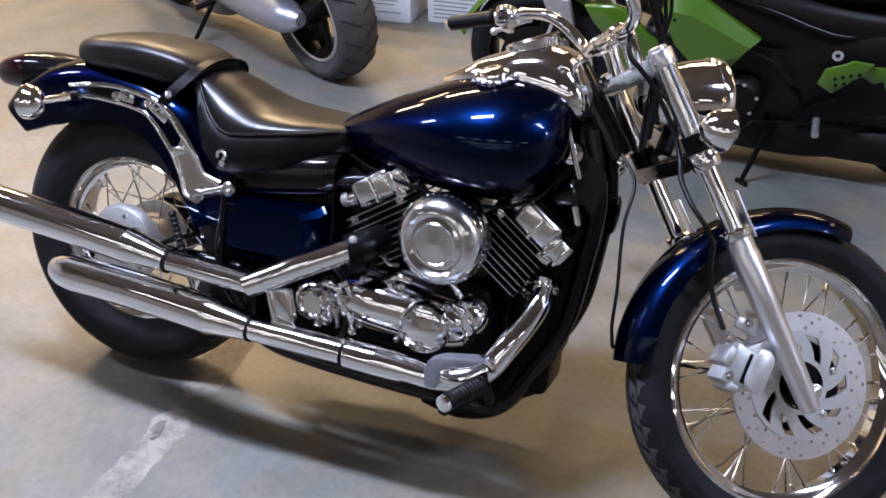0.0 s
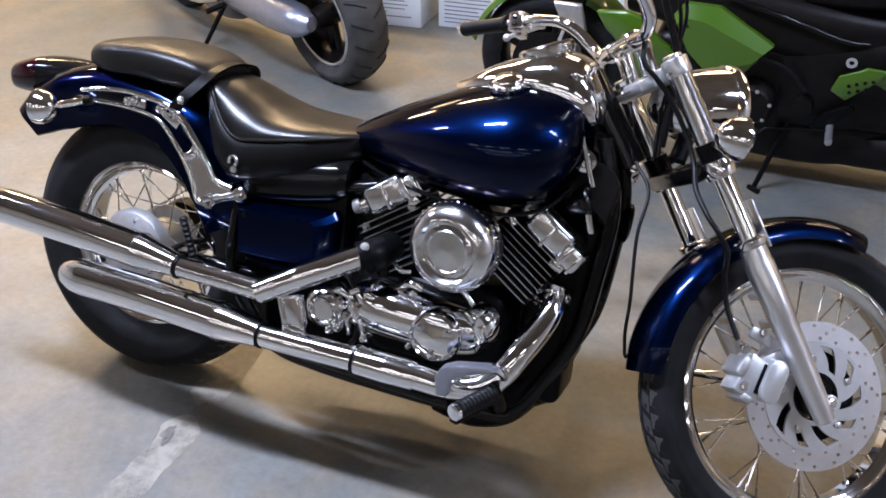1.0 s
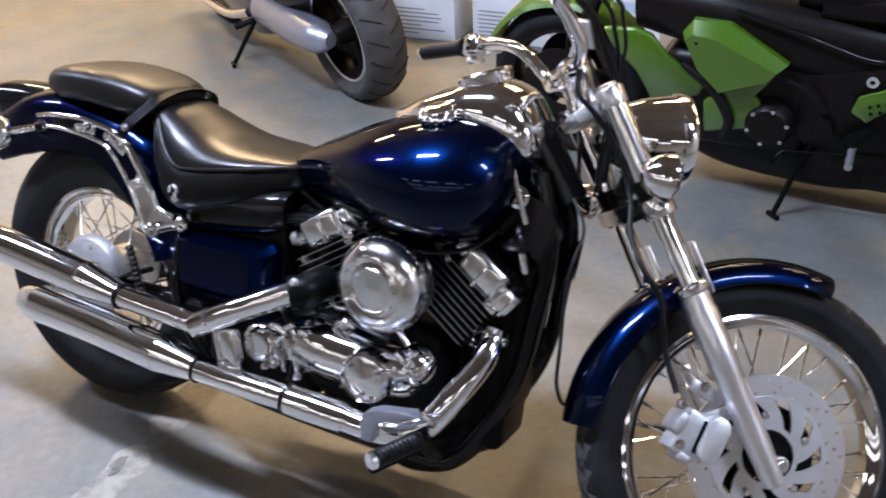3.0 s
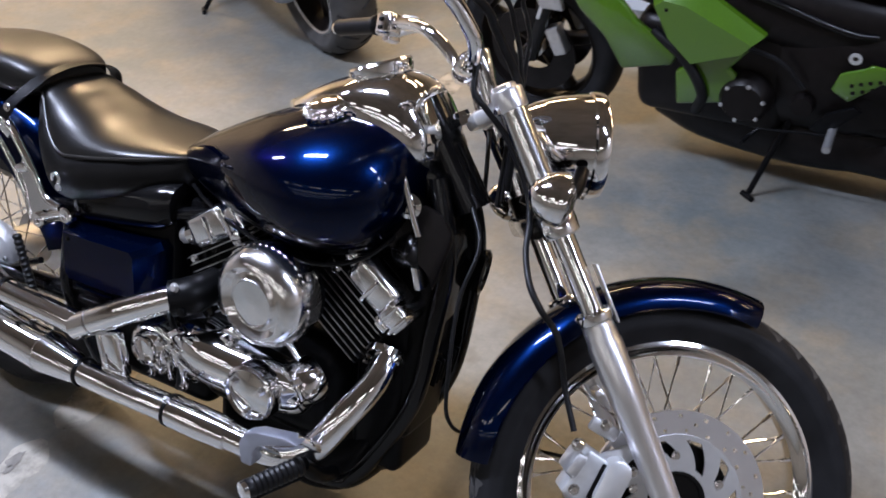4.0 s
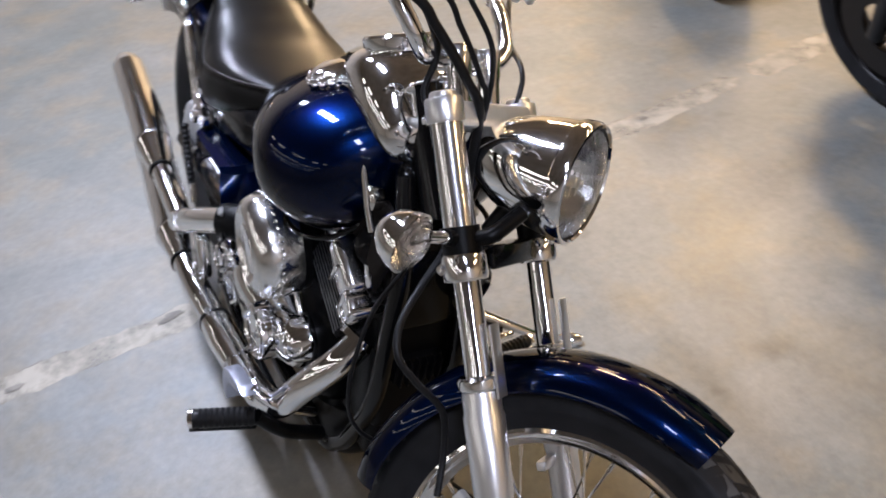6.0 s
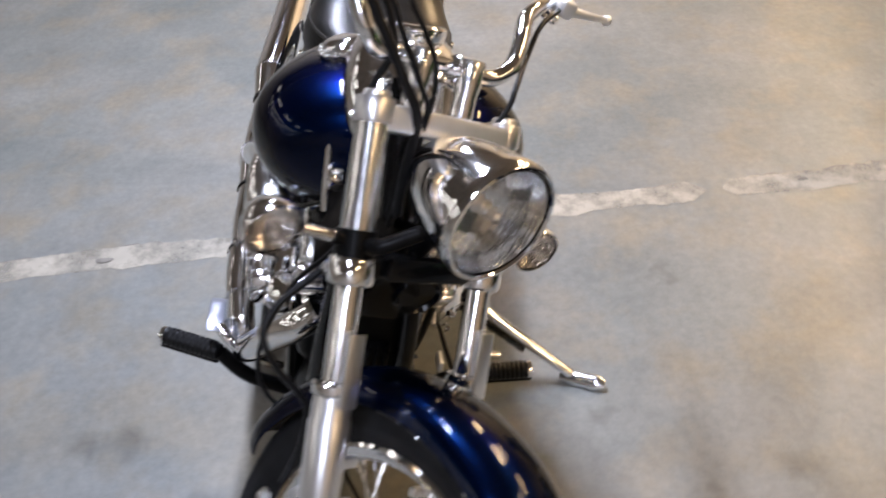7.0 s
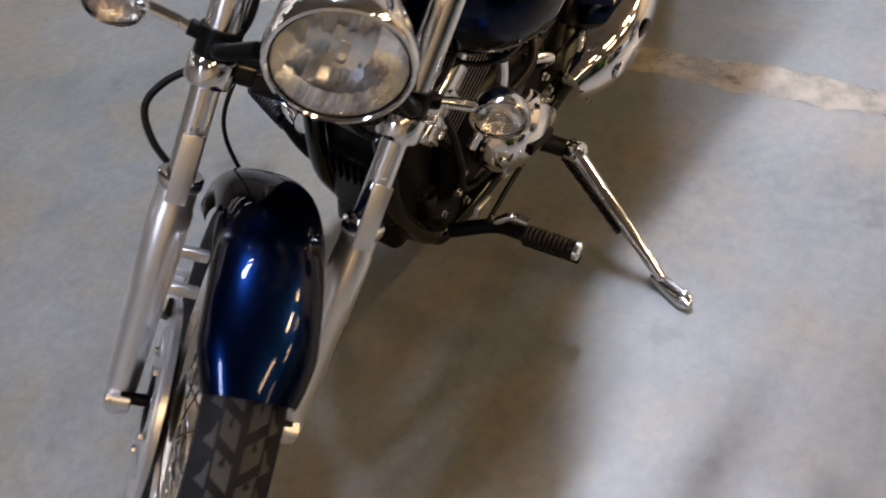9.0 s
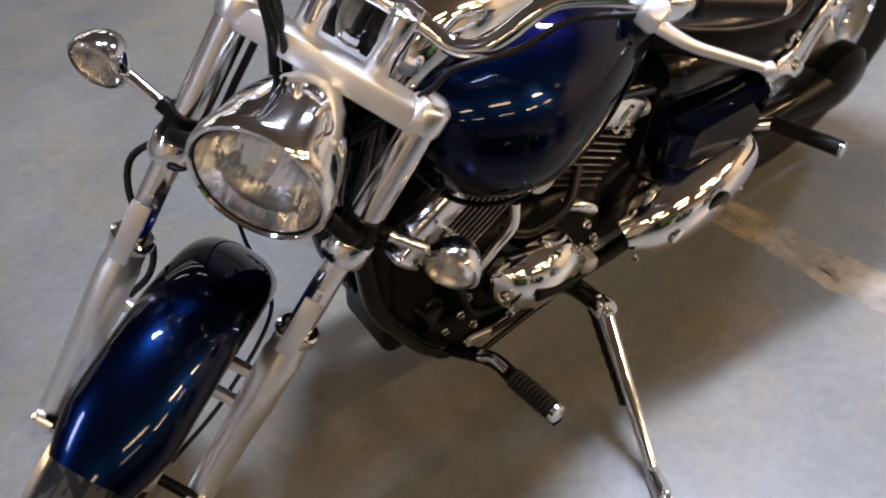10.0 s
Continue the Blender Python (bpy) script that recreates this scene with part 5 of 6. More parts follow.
    for px_, py_, pz_ in ((0.735, 0.14, 0.30), (0.755, 0.145, 0.345), (0.775, 0.14, 0.39), (1.01, 0.115, 0.34), (1.02, 0.112, 0.29), (0.99, 0.115, 0.24), (1.04, 0.10, 0.24)):
        bolt("case_bolt", (px_, py_, pz_), (0.1, 1, 0.1), 0.006, 0.010, e, CHROME_WORN)
    part("oil_filter", lathe([(0, 0.0005), (0, 0.034), (0.006, 0.040), (0.05, 0.040), (0.05, 0.0005)], (1.085, 0.065, 0.27), (-0.8, -0.4, 0.1), 28), BLACK_GLOSS, e, "black round oil filter")
    part("shift_bracket", block((0.05, 0.010, 0.022), pose(1.02, 0.165, 0.285, 0, -15), 0.003), CAST, e)
    part("plug_lead", tube([(1.135, 0.09, 0.60), (1.13, 0.125, 0.66), (1.07, 0.12, 0.68), (0.98, 0.10, 0.66)], 0.0045, 10), HOSE, e, "black spark plug lead")
    part("plug_lead", tube([(0.66, 0.09, 0.60), (0.68, 0.13, 0.64), (0.76, 0.12, 0.655), (0.85, 0.10, 0.645)], 0.0045, 10), HOSE, e, "black spark plug lead")
    part("header_clamp", lathe([(-0.006, 0.030), (-0.006, 0.040), (0.006, 0.040), (0.006, 0.030)], (1.098, -0.078, 0.452), (0.1, -0.7, -0.7), 28), CHROME, e, "chrome exhaust header clamp")
    for dx_, dz_ in ((0.034, 0.008), (-0.030, -0.012)):
        bolt("clamp_nut", (1.098 + dx_, -0.085, 0.452 + dz_), (0.1, -0.8, -0.5), 0.006, 0.014, e, CHROME)
    part("front_bracket", block((0.012, 0.060, 0.030), pose(1.176, -0.02, 0.545, 0, 10), 0.003), CHROME_WORN, e, "small steel bracket on the down tube")
    part("regulator", block((0.030, 0.085, 0.060), pose(1.158, 0.0, 0.425, 0, 10), 0.005), ENGINE_BLACK, e, "finned black voltage regulator")
    for k in range(6):
        part("regulator_fin", block((0.016, 0.003, 0.056), pose(1.178, -0.035 + 0.014 * k, 0.424, 0, 10), 0.001, 1), ENGINE_BLACK, e)
    # cylinders with fins
    for cx, cz, tilt, off in ((1.045, 0.560, 36, 0.020), (0.728, 0.548, -33, 0.030)):
        m = pose(cx, 0, cz, 0, tilt)
        cyl = part("cylinder", block((0.120, 0.150, 0.20), m @ pose(0, 0, -0.02), 0.03, 3), ENGINE_BLACK, e, "black finned cylinder")
        first = None
        for k in range(9):
            h = -0.105 + 0.0145 * k
            w = 0.166
            if first is None:
                fb = block((w, 0.205, 0.0034), None, 0.0014, 1)
                first = part("fin", fb, FIN_MIX, cyl, smooth=30)
                first.matrix_basis = m @ pose(0, 0, h)
            else:
                again(first, "fin", m @ pose(0, 0, h), cyl)
        edge = None
        for k in range(9):
            for sd in (-1, 1):
                em = m @ pose(0, 0.1032 * sd, -0.105 + 0.0145 * k)
                if edge is None:
                    edge = part("fin_edge", block((0.150, 0.0014, 0.0018), None, 0), FIN, cyl, "bright machined fin edge")
                    edge.matrix_basis = em
                else:
                    again(edge, "fin_edge", em, cyl)
        head = block((0.150, 0.175, 0.06), m @ pose(0, 0, 0.055), 0.012, 2)
        part("cylinder_head", head, ENGINE_BLACK, cyl)
        for s in (-1, 1):
            k_ = m @ pose(off, 0.094 * s, 0.046)
            rock = block((0.100, 0.058, 0.062), k_ @ pose(-0.010, 0, 0.004), 0.014, 3)
            block((0.052, 0.064, 0.050), k_ @ pose(0.055, 0, -0.002), 0.010, 3, rock)
            part("rocker_cover", rock, CHROME_WORN, cyl, "stepped chrome rocker cover")
            for dx_ in (-0.006, 0.046, 0.070):
                part("rocker_rib", block((0.008, 0.068, 0.054), k_ @ pose(dx_, 0.001 * s, -0.002), 0.003, 2), CHROME, cyl)
            part("rocker_foot", block((0.026, 0.058, 0.016), k_ @ pose(0.050, 0.003 * s, -0.032), 0.004, 2), CHROME, cyl)
            cap0 = k_ @ Vector((-0.050, 0, 0.002))
            part("spark_cap", tube([cap0, k_ @ Vector((-0.078, 0, 0.004))], 0.021, 22), CHROME, cyl)
            part("spark_cap", tube([k_ @ Vector((-0.078, 0, 0.004)), k_ @ Vector((-0.098, 0, 0.008))], 0.016, 20), CAST, cyl)
            bolt("head_bolt", m @ Vector((0.06, 0.103 * s, 0.005)), (0, s, 0), 0.007, 0.006, cyl)
            bolt("head_bolt", m @ Vector((-0.06, 0.103 * s, 0.005)), (0, s, 0), 0.007, 0.006, cyl)
    # air cleaner: dished round chrome cover
    ac = Vector((0.905, -0.207, 0.542))
    prof = [(0.075, 0.060), (0.070, 0.090), (0.050, 0.0945), (0.020, 0.0945), (0.010, 0.092), (-0.004, 0.084), (-0.012, 0.072), (-0.014, 0.066), (-0.008, 0.060), (-0.004, 0.055), (-0.008, 0.046), (-0.012, 0.043), (-0.010, 0.041), (-0.010, 0.030), (-0.012, 0.0005)]
    a_ = part("air_cleaner", lathe(prof, ac, (0.05, 1, 0.05), 72), CHROME_WORN, bike, "round dished chrome air cleaner cover")
    part("backing_plate", lathe([(0.070, 0.0005), (0.070, 0.088), (0.085, 0.086), (0.085, 0.0005)], ac, (0.05, 1, 0.05), 40), ENGINE_BLACK, a_)
    part("intake", tube([(0.89, -0.13, 0.545), (0.885, 0.0, 0.56)], 0.045, 24), ENGINE_BLACK, a_)
    knobs = bmesh.new()
    for k in range(44):
        a = 2 * math.pi * k / 44
        bmesh.ops.create_uvsphere(knobs, u_segments=8, v_segments=6, radius=0.0050, matrix=Matrix.Translation(ac + Vector((math.cos(a) * 0.0920 + 0.0012, 0.026, math.sin(a) * 0.0920 + 0.0012))))
    part("rim_scallops", knobs, CHROME, a_, "scalloped chrome edge of the air cleaner")
    for k in range(3):
        a = radians(120 * k + 20)
        bolt("edge_screw", ac + Vector((math.cos(a) * 0.094, 0.03, math.sin(a) * 0.094)), (math.cos(a), 0, math.sin(a)), 0.004, 0.004, a_)


engine()


def chassis():
    def fr(pts_, r, label="black frame tube"):
        part("frame_tube", tube(pts_, r, 18), BLACK_GLOSS, bike, label)
    for s in (-1, 1):
        fr([(1.150, 0.045 * s, 0.79), (1.188, 0.055 * s, 0.66), (1.182, 0.065 * s, 0.52), (1.162, 0.070 * s, 0.38), (1.110, 0.075 * s, 0.265), (1.055, 0.085 * s, 0.180), (0.98, 0.10 * s, 0.160), (0.60, 0.11 * s, 0.170), (0.46, 0.12 * s, 0.205), (0.38, 0.12 * s, 0.30)], 0.0165)
        fr([(1.10, 0.03 * s, 0.76), (0.90, 0.05 * s, 0.66), (0.65, 0.09 * s, 0.60), (0.40, 0.10 * s, 0.55), (0.28, 0.11 * s, 0.53)], 0.015)
        part("swingarm", tube([(0.44, 0.10 * s, 0.34), (0.26, 0.125 * s, 0.352), (0.06, 0.125 * s, 0.335)], [0.024, 0.020, 0.018], 18), BLACK_GLOSS, bike, "black swingarm leg")
        fr([(0.375, 0.135 * s, 0.53), (0.368, 0.14 * s, 0.46), (0.362, 0.14 * s, 0.38), (0.38, 0.13 * s, 0.31)], 0.012)
    neck = tube([(1.085, 0, 0.90), (1.20, 0, 0.735)], 0.034, 24)
    part("steering_head", neck, BLACK_GLOSS, bike, "black steering head")
    gus = plate([(1.02, 0.80), (1.15, 0.80), (1.19, 0.66), (1.185, 0.52), (1.15, 0.52), (1.13, 0.64), (1.05, 0.70)], 0.10, None, 0.012)
    part("neck_gusset", gus, BLACK_GLOSS, bike)
    part("front_guard", block((0.045, 0.13, 0.34), pose(1.140, 0, 0.45, 0, 5), 0.015, 3), BLACK_SATIN, bike, "black cover between the down tubes")
    part("engine_front", block((0.11, 0.14, 0.40), pose(1.085, 0, 0.40), 0.02, 3), ENGINE_BLACK, bike, "black engine front between the down tubes")
    boot = lathe([(k * 0.012 + d, r) for k in range(12) for d, r in ((0, 0.0075), (0.005, 0.0105))], (0.248, -0.165, 0.468), (0.33, 0, -0.94), 14)
    part("brake_rod_boot", boot, HOSE, bike, "ribbed black rubber boot on the brake rod")
    part("brake_rod", tube([(0.295, -0.165, 0.335), (0.310, -0.165, 0.295)], 0.006, 10), CHROME, bike)
    part("brake_arm", tube([(0.16, -0.118, 0.345), (0.22, -0.14, 0.385), (0.30, -0.15, 0.42)], 0.007, 10), BLACK_GLOSS, bike)
    part("horn", lathe([(-0.02, 0.02), (0.0, 0.040), (0.012, 0.042), (0.016, 0.036), (0.010, 0.030), (0.012, 0.012), (0.014, 0.0005)], (1.195, 0.06, 0.60), (1, 0.25, -0.1), 32), BLACK_GLOSS, bike, "black disc horn")
    part("front_engine_cover", lathe([(0, 0.001), (0, 0.06), (0.04, 0.065), (0.10, 0.065), (0.125, 0.05), (0.13, 0.001)], (0.985, 0.0, 0.225), (1, 0, 0.05), 32), ENGINE_BLACK, bike, "black oil filter cover")
    part("belly_cover", loft_x([(0.86, 0.07, 0.10, 0.13, 0.17, 2.5, 2.5, 0), (0.95, 0.10, 0.095, 0.14, 0.20, 2.5, 2.5, 0), (1.03, 0.10, 0.115, 0.17, 0.25, 2.5, 2.5, 0), (1.075, 0.08, 0.155, 0.21, 0.28, 2.5, 2.5, 0), (1.10, 0.03, 0.20, 0.235, 0.26, 2, 2, 0)], 20, 28), ENGINE_BLACK, bike, "black belly cover")
    part("ignition_switch", lathe([(0, 0.001), (0, 0.020), (0.006, 0.022), (0.02, 0.022), (0.024, 0.014), (0.018, 0.012), (0.018, 0.0005)], (1.125, -0.075, 0.745), (0.1, -1, 0.1), 28), CHROME, bike, "chrome ignition switch")
    part("choke_rod", tube([(1.112, -0.10, 0.80), (1.135, -0.098, 0.74), (1.150, -0.095, 0.70)], 0.006, 12), CHROME, bike)
    part("coil_cover", lathe([(0, 0.001), (0, 0.028), (0.01, 0.034), (0.05, 0.034), (0.055, 0.028), (0.055, 0.001)], (1.110, -0.070, 0.655), (0.8, -0.3, 0.35), 32), BLACK_GLOSS, bike, "black round coil cover")
    shell = []
    for k in range(9):
        u = k / 8
        c_, s_ = math.cos(math.pi / 2 * u), math.sin(math.pi / 2 * u)
        a_ = Vector((1.085 + 0.105 * s_, -0.105, 0.672 - 0.055 * (1 - c_)))
        b_ = Vector((1.140 + 0.060 * s_, -0.072, 0.745 - 0.055 * (1 - c_)))
        shell.append([a_, b_, b_ + Vector((0, 0.006, 0)), a_ + Vector((0, 0.006, 0))])
    part("neck_cover", skin(bmesh.new(), shell), DARK_PLASTIC, bike, "dark curved side cover under the tank's nose")
    part("horn_bracket", block((0.014, 0.030, 0.085), pose(1.150, -0.088, 0.645, 0, -18), 0.005), CHROME_WORN, bike, "steel bracket beside the steering head")
    # frame rail under the mufflers
    part("frame_rail", tube([(0.50, -0.15, 0.215), (0.70, -0.165, 0.205), (0.93, -0.165, 0.195)], 0.013, 16), BLACK_GLOSS, bike, "black lower frame rail")
    # pegs, pedal and levers
    for s in (-1, 1):
        tip = Vector((1.002, 0.352 * s, 0.272))
        root = Vector((1.048, 0.244 * s, 0.286)) if s < 0 else Vector((1.008, 0.245, 0.254))
        d = tip - root
        L = d.length
        prof = [(0, 0.0005), (0, 0.015)]
        for k in range(10):
            prof += [(0.008 + (L - 0.02) * k / 10, 0.0185), (0.008 + (L - 0.02) * (k + 0.5) / 10, 0.0165)]
        prof += [(L - 0.010, 0.018), (L - 0.008, 0.0005)]
        peg = part("footpeg", lathe(prof, root, d, 20), HOSE, bike, "ribbed black rubber footpeg with a chrome end")
        part("peg_end", lathe([(L - 0.010, 0.0005), (L - 0.010, 0.0175), (L - 0.002, 0.0165), (L, 0.012), (L, 0.0005)], root, d, 20), CHROME, peg)
        part("peg_base", block((L, 0.020, 0.008), along(root, tip) @ pose(L / 2, 0, -0.019), 0.003), BLACK_SATIN, peg)
        part("peg_mount", tube([root, (root.x, 0.19 * s, 0.235), (1.03, 0.115 * s, 0.19)], 0.014, 14), BLACK_SATIN, peg)
    ped = plate([(0.934, 0.258), (0.928, 0.296), (0.938, 0.318), (0.965, 0.332), (1.030, 0.345), (1.055, 0.340), (1.005, 0.320), (0.972, 0.306), (0.958, 0.285), (0.958, 0.258)], 0.030, pose(0, -0.256, 0), 0.004)
    pd = part("brake_pedal", ped, CAST_LIGHT, bike, "wide alloy rear brake pedal")
    part("pedal_arm", tube([(1.035, -0.248, 0.340), (1.055, -0.225, 0.320), (1.050, -0.185, 0.285), (1.035, -0.13, 0.25)], 0.009, 14), CHROME, pd)
    part("pedal_arm", tube([(0.955, -0.235, 0.275), (0.985, -0.225, 0.268), (1.03, -0.18, 0.262)], 0.012, 14), CHROME_WORN, pd)
    sh = part("shift_lever", tube([(1.042, 0.20, 0.30), (1.06, 0.215, 0.325), (1.055, 0.235, 0.345), (1.05, 0.265, 0.345)], 0.007, 12), CHROME, bike, "chrome gear shift lever")
    part("shift_rod", tube([(1.045, 0.19, 0.285), (0.92, 0.175, 0.275), (0.78, 0.165, 0.27)], 0.005, 10), BLACK_SATIN, sh)
    a, b = Vector((0.315, 0.165, 0.385)), Vector((0.290, 0.292, 0.411))
    pp = part("passenger_peg", tube([a, b], 0.0155, 18), HOSE, bike, "folding black passenger footpeg")
    part("peg_end", tube([b, b + (b - a).normalized() * 0.006], 0.014, 18), CHROME, pp)
    part("peg_bracket", tube([a, (0.36, 0.125, 0.37)], 0.012, 14), CHROME, pp)


chassis()


def side_stand():
    inv = LEAN.inverted()
    piv = Vector((0.792, 0.235, 0.262))
    ankle = inv @ Vector((0.875, 0.520, 0.022))
    toe = inv @ Vector((0.908, 0.590, 0.0125))
    heel = inv @ Vector((0.868, 0.500, 0.0125))
    st = part("side_stand", tube([piv, piv.lerp(ankle, 0.5), ankle], [0.0155, 0.0130, 0.0110], 18), CHROME, bike, "chrome side stand resting on the floor")
    bm = tube([heel, heel.lerp(toe, 0.4), heel.lerp(toe, 0.8), toe], [0.012, 0.016, 0.018, 0.010], 14, squash=0.62)
    part("stand_foot", bm, CHROME_WORN, st, "flattened chrome stand foot")
    part("pivot_lug", lathe([(-0.014, 0.0005), (-0.014, 0.020), (-0.010, 0.022), (0.010, 0.022), (0.014, 0.020), (0.014, 0.0005)], piv, (0.25, 1, 0.35), 28), CHROME, st)
    bolt("pivot_bolt", piv + Vector((0.004, 0.015, 0.005)), (0.25, 1, 0.35), 0.008, 0.008, st)
    part("stand_bracket", tube([piv, (0.80, 0.16, 0.25), (0.83, 0.10, 0.22)], 0.018, 14), BLACK_GLOSS, st)
    sp0, sp1 = piv + Vector((0.012, -0.014, -0.014)), piv.lerp(ankle, 0.62) + Vector((0.008, -0.012, -0.010))
    dd = (sp1 - sp0)
    u = dd.orthogonal().normalized()
    v = dd.normalized().cross(u)
    pts_ = [sp0 + dd * (k / 160) + (u * math.cos(k * 1.2) + v * math.sin(k * 1.2)) * 0.0055 for k in range(161)]
    part("return_spring", tube(pts_, 0.0024, 6, 1), BLACK_SATIN, st, "black return spring")


side_stand()

# ---- things behind: a lime-green sports motorcycle, a grey motorcycle, cartons ----
LEAN_G = pose(0.56, 1.87, 0, 10)
green = thing("motorcycle", "lime-green and black sports motorcycle parked on its side stand", "motorcycle", LEAN_G)


def green_bike():
    """Heads along -x from its front axle at the origin; its own left is -y."""
    def gx(pts_, thick, y, name, material, label="", bevel=0.010):
        part(name, plate([(x - 0.56, z / 0.985) for x, z in pts_], thick, pose(0, y, 0), bevel), material, green, label, smooth=50)
    c = Vector((0, 0, 0.292))
    w = part("front_wheel", lathe([(-0.05, 0.205), (-0.045, 0.216), (0.045, 0.216), (0.05, 0.205), (0.03, 0.192), (-0.03, 0.192), (-0.05, 0.205)], c, (0, 1, 0), 64), DARK_PLASTIC, green, "black cast front wheel")
    prof = [(-0.045, 0.21)]
    for a in range(-100, 101, 10):
        s_, c_ = math.sin(radians(a)), math.cos(radians(a))
        prof.append((0.06 * s_, 0.245 + 0.047 * (c_ if c_ > 0 else c_ * 0.6)))
    part("tyre", lathe(prof + [(0.045, 0.21)], c, (0, 1, 0), 72), RUBBER, w, "black sports tyre")
    for k in range(5):
        a = radians(72 * k + 12)
        d = Vector((math.cos(a), 0, math.sin(a)))
        part("wheel_spoke", tube([c + d * 0.03, c + d * 0.20], [0.030, 0.024], 10), DARK_PLASTIC, w)
    part("hub", lathe([(-0.06, 0.001), (-0.06, 0.03), (0.06, 0.03), (0.06, 0.001)], c, (0, 1, 0), 24), CAST, w)
    for s in (-1, 1):
        part("brake_disc", lathe([(-0.003, 0.072), (-0.003, 0.152), (0.003, 0.152), (0.003, 0.072), (-0.003, 0.072)], c + Vector((0, 0.07 * s, 0)), (0, 1, 0), 48), DARK_PLASTIC, w, "dark brake disc")
        f_ = part("fork_leg", tube([c + Vector((0.0, 0.095 * s, -0.01)), c + Vector((0.18, 0.095 * s, 0.48))], 0.026, 18), BLACK_GLOSS, green, "black fork leg")
        part("caliper", block((0.05, 0.05, 0.10), pose(0.10, 0.085 * s, 0.36, 0, -20), 0.01), CAST, f_)
        part("reflector_sticker", block((0.012, 0.004, 0.05), pose(0.06, 0.124 * s, 0.47, 0, 20), 0.001), SILVER, f_)
    bm = bmesh.new()
    rings = []
    for k in range(25):
        a = radians(35 + 130 * k / 24)
        ring = []
        for r_, y_ in ((0.305, -0.07), (0.322, -0.055), (0.328, 0), (0.322, 0.055), (0.305, 0.07), (0.302, 0.065), (0.318, 0.05), (0.324, 0), (0.318, -0.05), (0.302, -0.065)):
            ring.append((c.x + r_ * math.cos(a), y_, c.z + r_ * math.sin(a)))
        rings.append(ring)
    part("front_fender", skin(bm, rings), GREEN, green, "lime-green front fender")
    # side fairing panels
    gx([(0.765, 0.612), (0.872, 0.622), (0.926, 0.606), (0.981, 0.54), (1.10, 0.459), (1.084, 0.417), (0.928, 0.376), (0.875, 0.475), (0.80, 0.55)], 0.025, -0.20, "side_fairing", GREEN, "lime-green side fairing panel")
    gx([(1.31, 0.512), (1.249, 0.434), (1.341, 0.344), (1.098, 0.284), (1.093, 0.398), (1.15, 0.444)], 0.03, -0.19, "belly_fairing", GREEN, "lime-green belly fairing", 0.010)
    wedge = [(1.023, 0.627), (1.057, 0.672), (1.167, 0.671), (1.344, 0.559), (1.300, 0.506), (1.144, 0.447), (1.071, 0.524)]
    crest = [(1.040, 0.618), (1.066, 0.640), (1.130, 0.632), (1.318, 0.545), (1.290, 0.512), (1.150, 0.456), (1.082, 0.524)]
    rings = [[(x - 0.56, y, z / 0.985) for x, z in line] for line, y in ((wedge, -0.185), (wedge, -0.205), (crest, -0.240))]
    bm = skin(bmesh.new(), rings)
    bmesh.ops.bevel(bm, geom=[e for e in bm.edges if len(e.link_faces) == 2 and e.calc_face_angle(0) > 0.3], offset=0.004, segments=2, profile=0.5, affect="EDGES")
    upper = part("side_fairing", bm, GREEN, green, "lime-green upper fairing wedge", smooth=30)
    bolt("fairing_screw", (1.075 - 0.56, -0.238, 0.622), (0, -1, 0), 0.006, 0.003, upper, BLACK_SATIN)
    gx([(1.534, 0.442), (1.551, 0.495), (1.612, 0.522), (1.627, 0.534), (1.690, 0.530), (1.668, 0.493), (1.582, 0.413)], 0.012, -0.215, "heel_guard", GREEN, "drilled lime-green heel guard", 0.004)
    gx([(1.645, 0.482), (1.690, 0.512), (1.735, 0.516), (1.760, 0.470), (1.740, 0.432), (1.725, 0.470), (1.700, 0.455), (1.672, 0.470)], 0.012, -0.20, "heel_guard", GREEN, "lime-green passenger peg guard", 0.004)
    for hx, hz in ((1.585, 0.468), (1.607, 0.477), (1.630, 0.485), (1.653, 0.492), (1.590, 0.446), (1.614, 0.455), (1.638, 0.464)):
        part("drilled_hole", lathe([(0, 0.0005), (0, 0.006), (0.002, 0.006), (0.002, 0.0005)], (hx - 0.56, -0.2225, hz / 0.985), (0, 1, 0), 10), DARK_PLASTIC, green)
    gx([(0.60, 0.60), (0.70, 0.60), (0.72, 0.50), (0.64, 0.50)], 0.02, -0.15, "headlight_panel", CAST, "silver nose panel", 0.006)
    part("engine", block((0.46, 0.34, 0.34), pose(0.62, 0, 0.38), 0.05, 4), DARK_PLASTIC, green, "black engine block")
    part("lower_frame", loft_x([(0.70, 0.15, 0.20, 0.42, 0.64, 3, 3, 0), (0.95, 0.18, 0.22, 0.42, 0.62, 3.5, 3.5, 0), (1.20, 0.15, 0.24, 0.44, 0.62, 3.5, 3.5, 0), (1.32, 0.10, 0.30, 0.46, 0.62, 3, 3, 0)], 14, 28), DARK_PLASTIC, green, "black gearbox and lower frame")
    part("engine_side", lathe([(0.0, 0.0005), (0.0, 0.06), (0.02, 0.075), (0.06, 0.08)], (0.74, -0.22, 0.35), (0, 1, 0), 32), DARK_PLASTIC, green)
    part("frame_spar", loft_x([(0.30, 0.17, 0.58, 0.68, 0.78, 3, 3, 0), (0.60, 0.19, 0.52, 0.64, 0.76, 3, 3, 0), (0.95, 0.17, 0.46, 0.58, 0.70, 3, 3, 0), (1.15, 0.13, 0.45, 0.55, 0.66, 3, 3, 0)], 16, 28), DARK_PLASTIC, green, "black frame spar and lower tank")
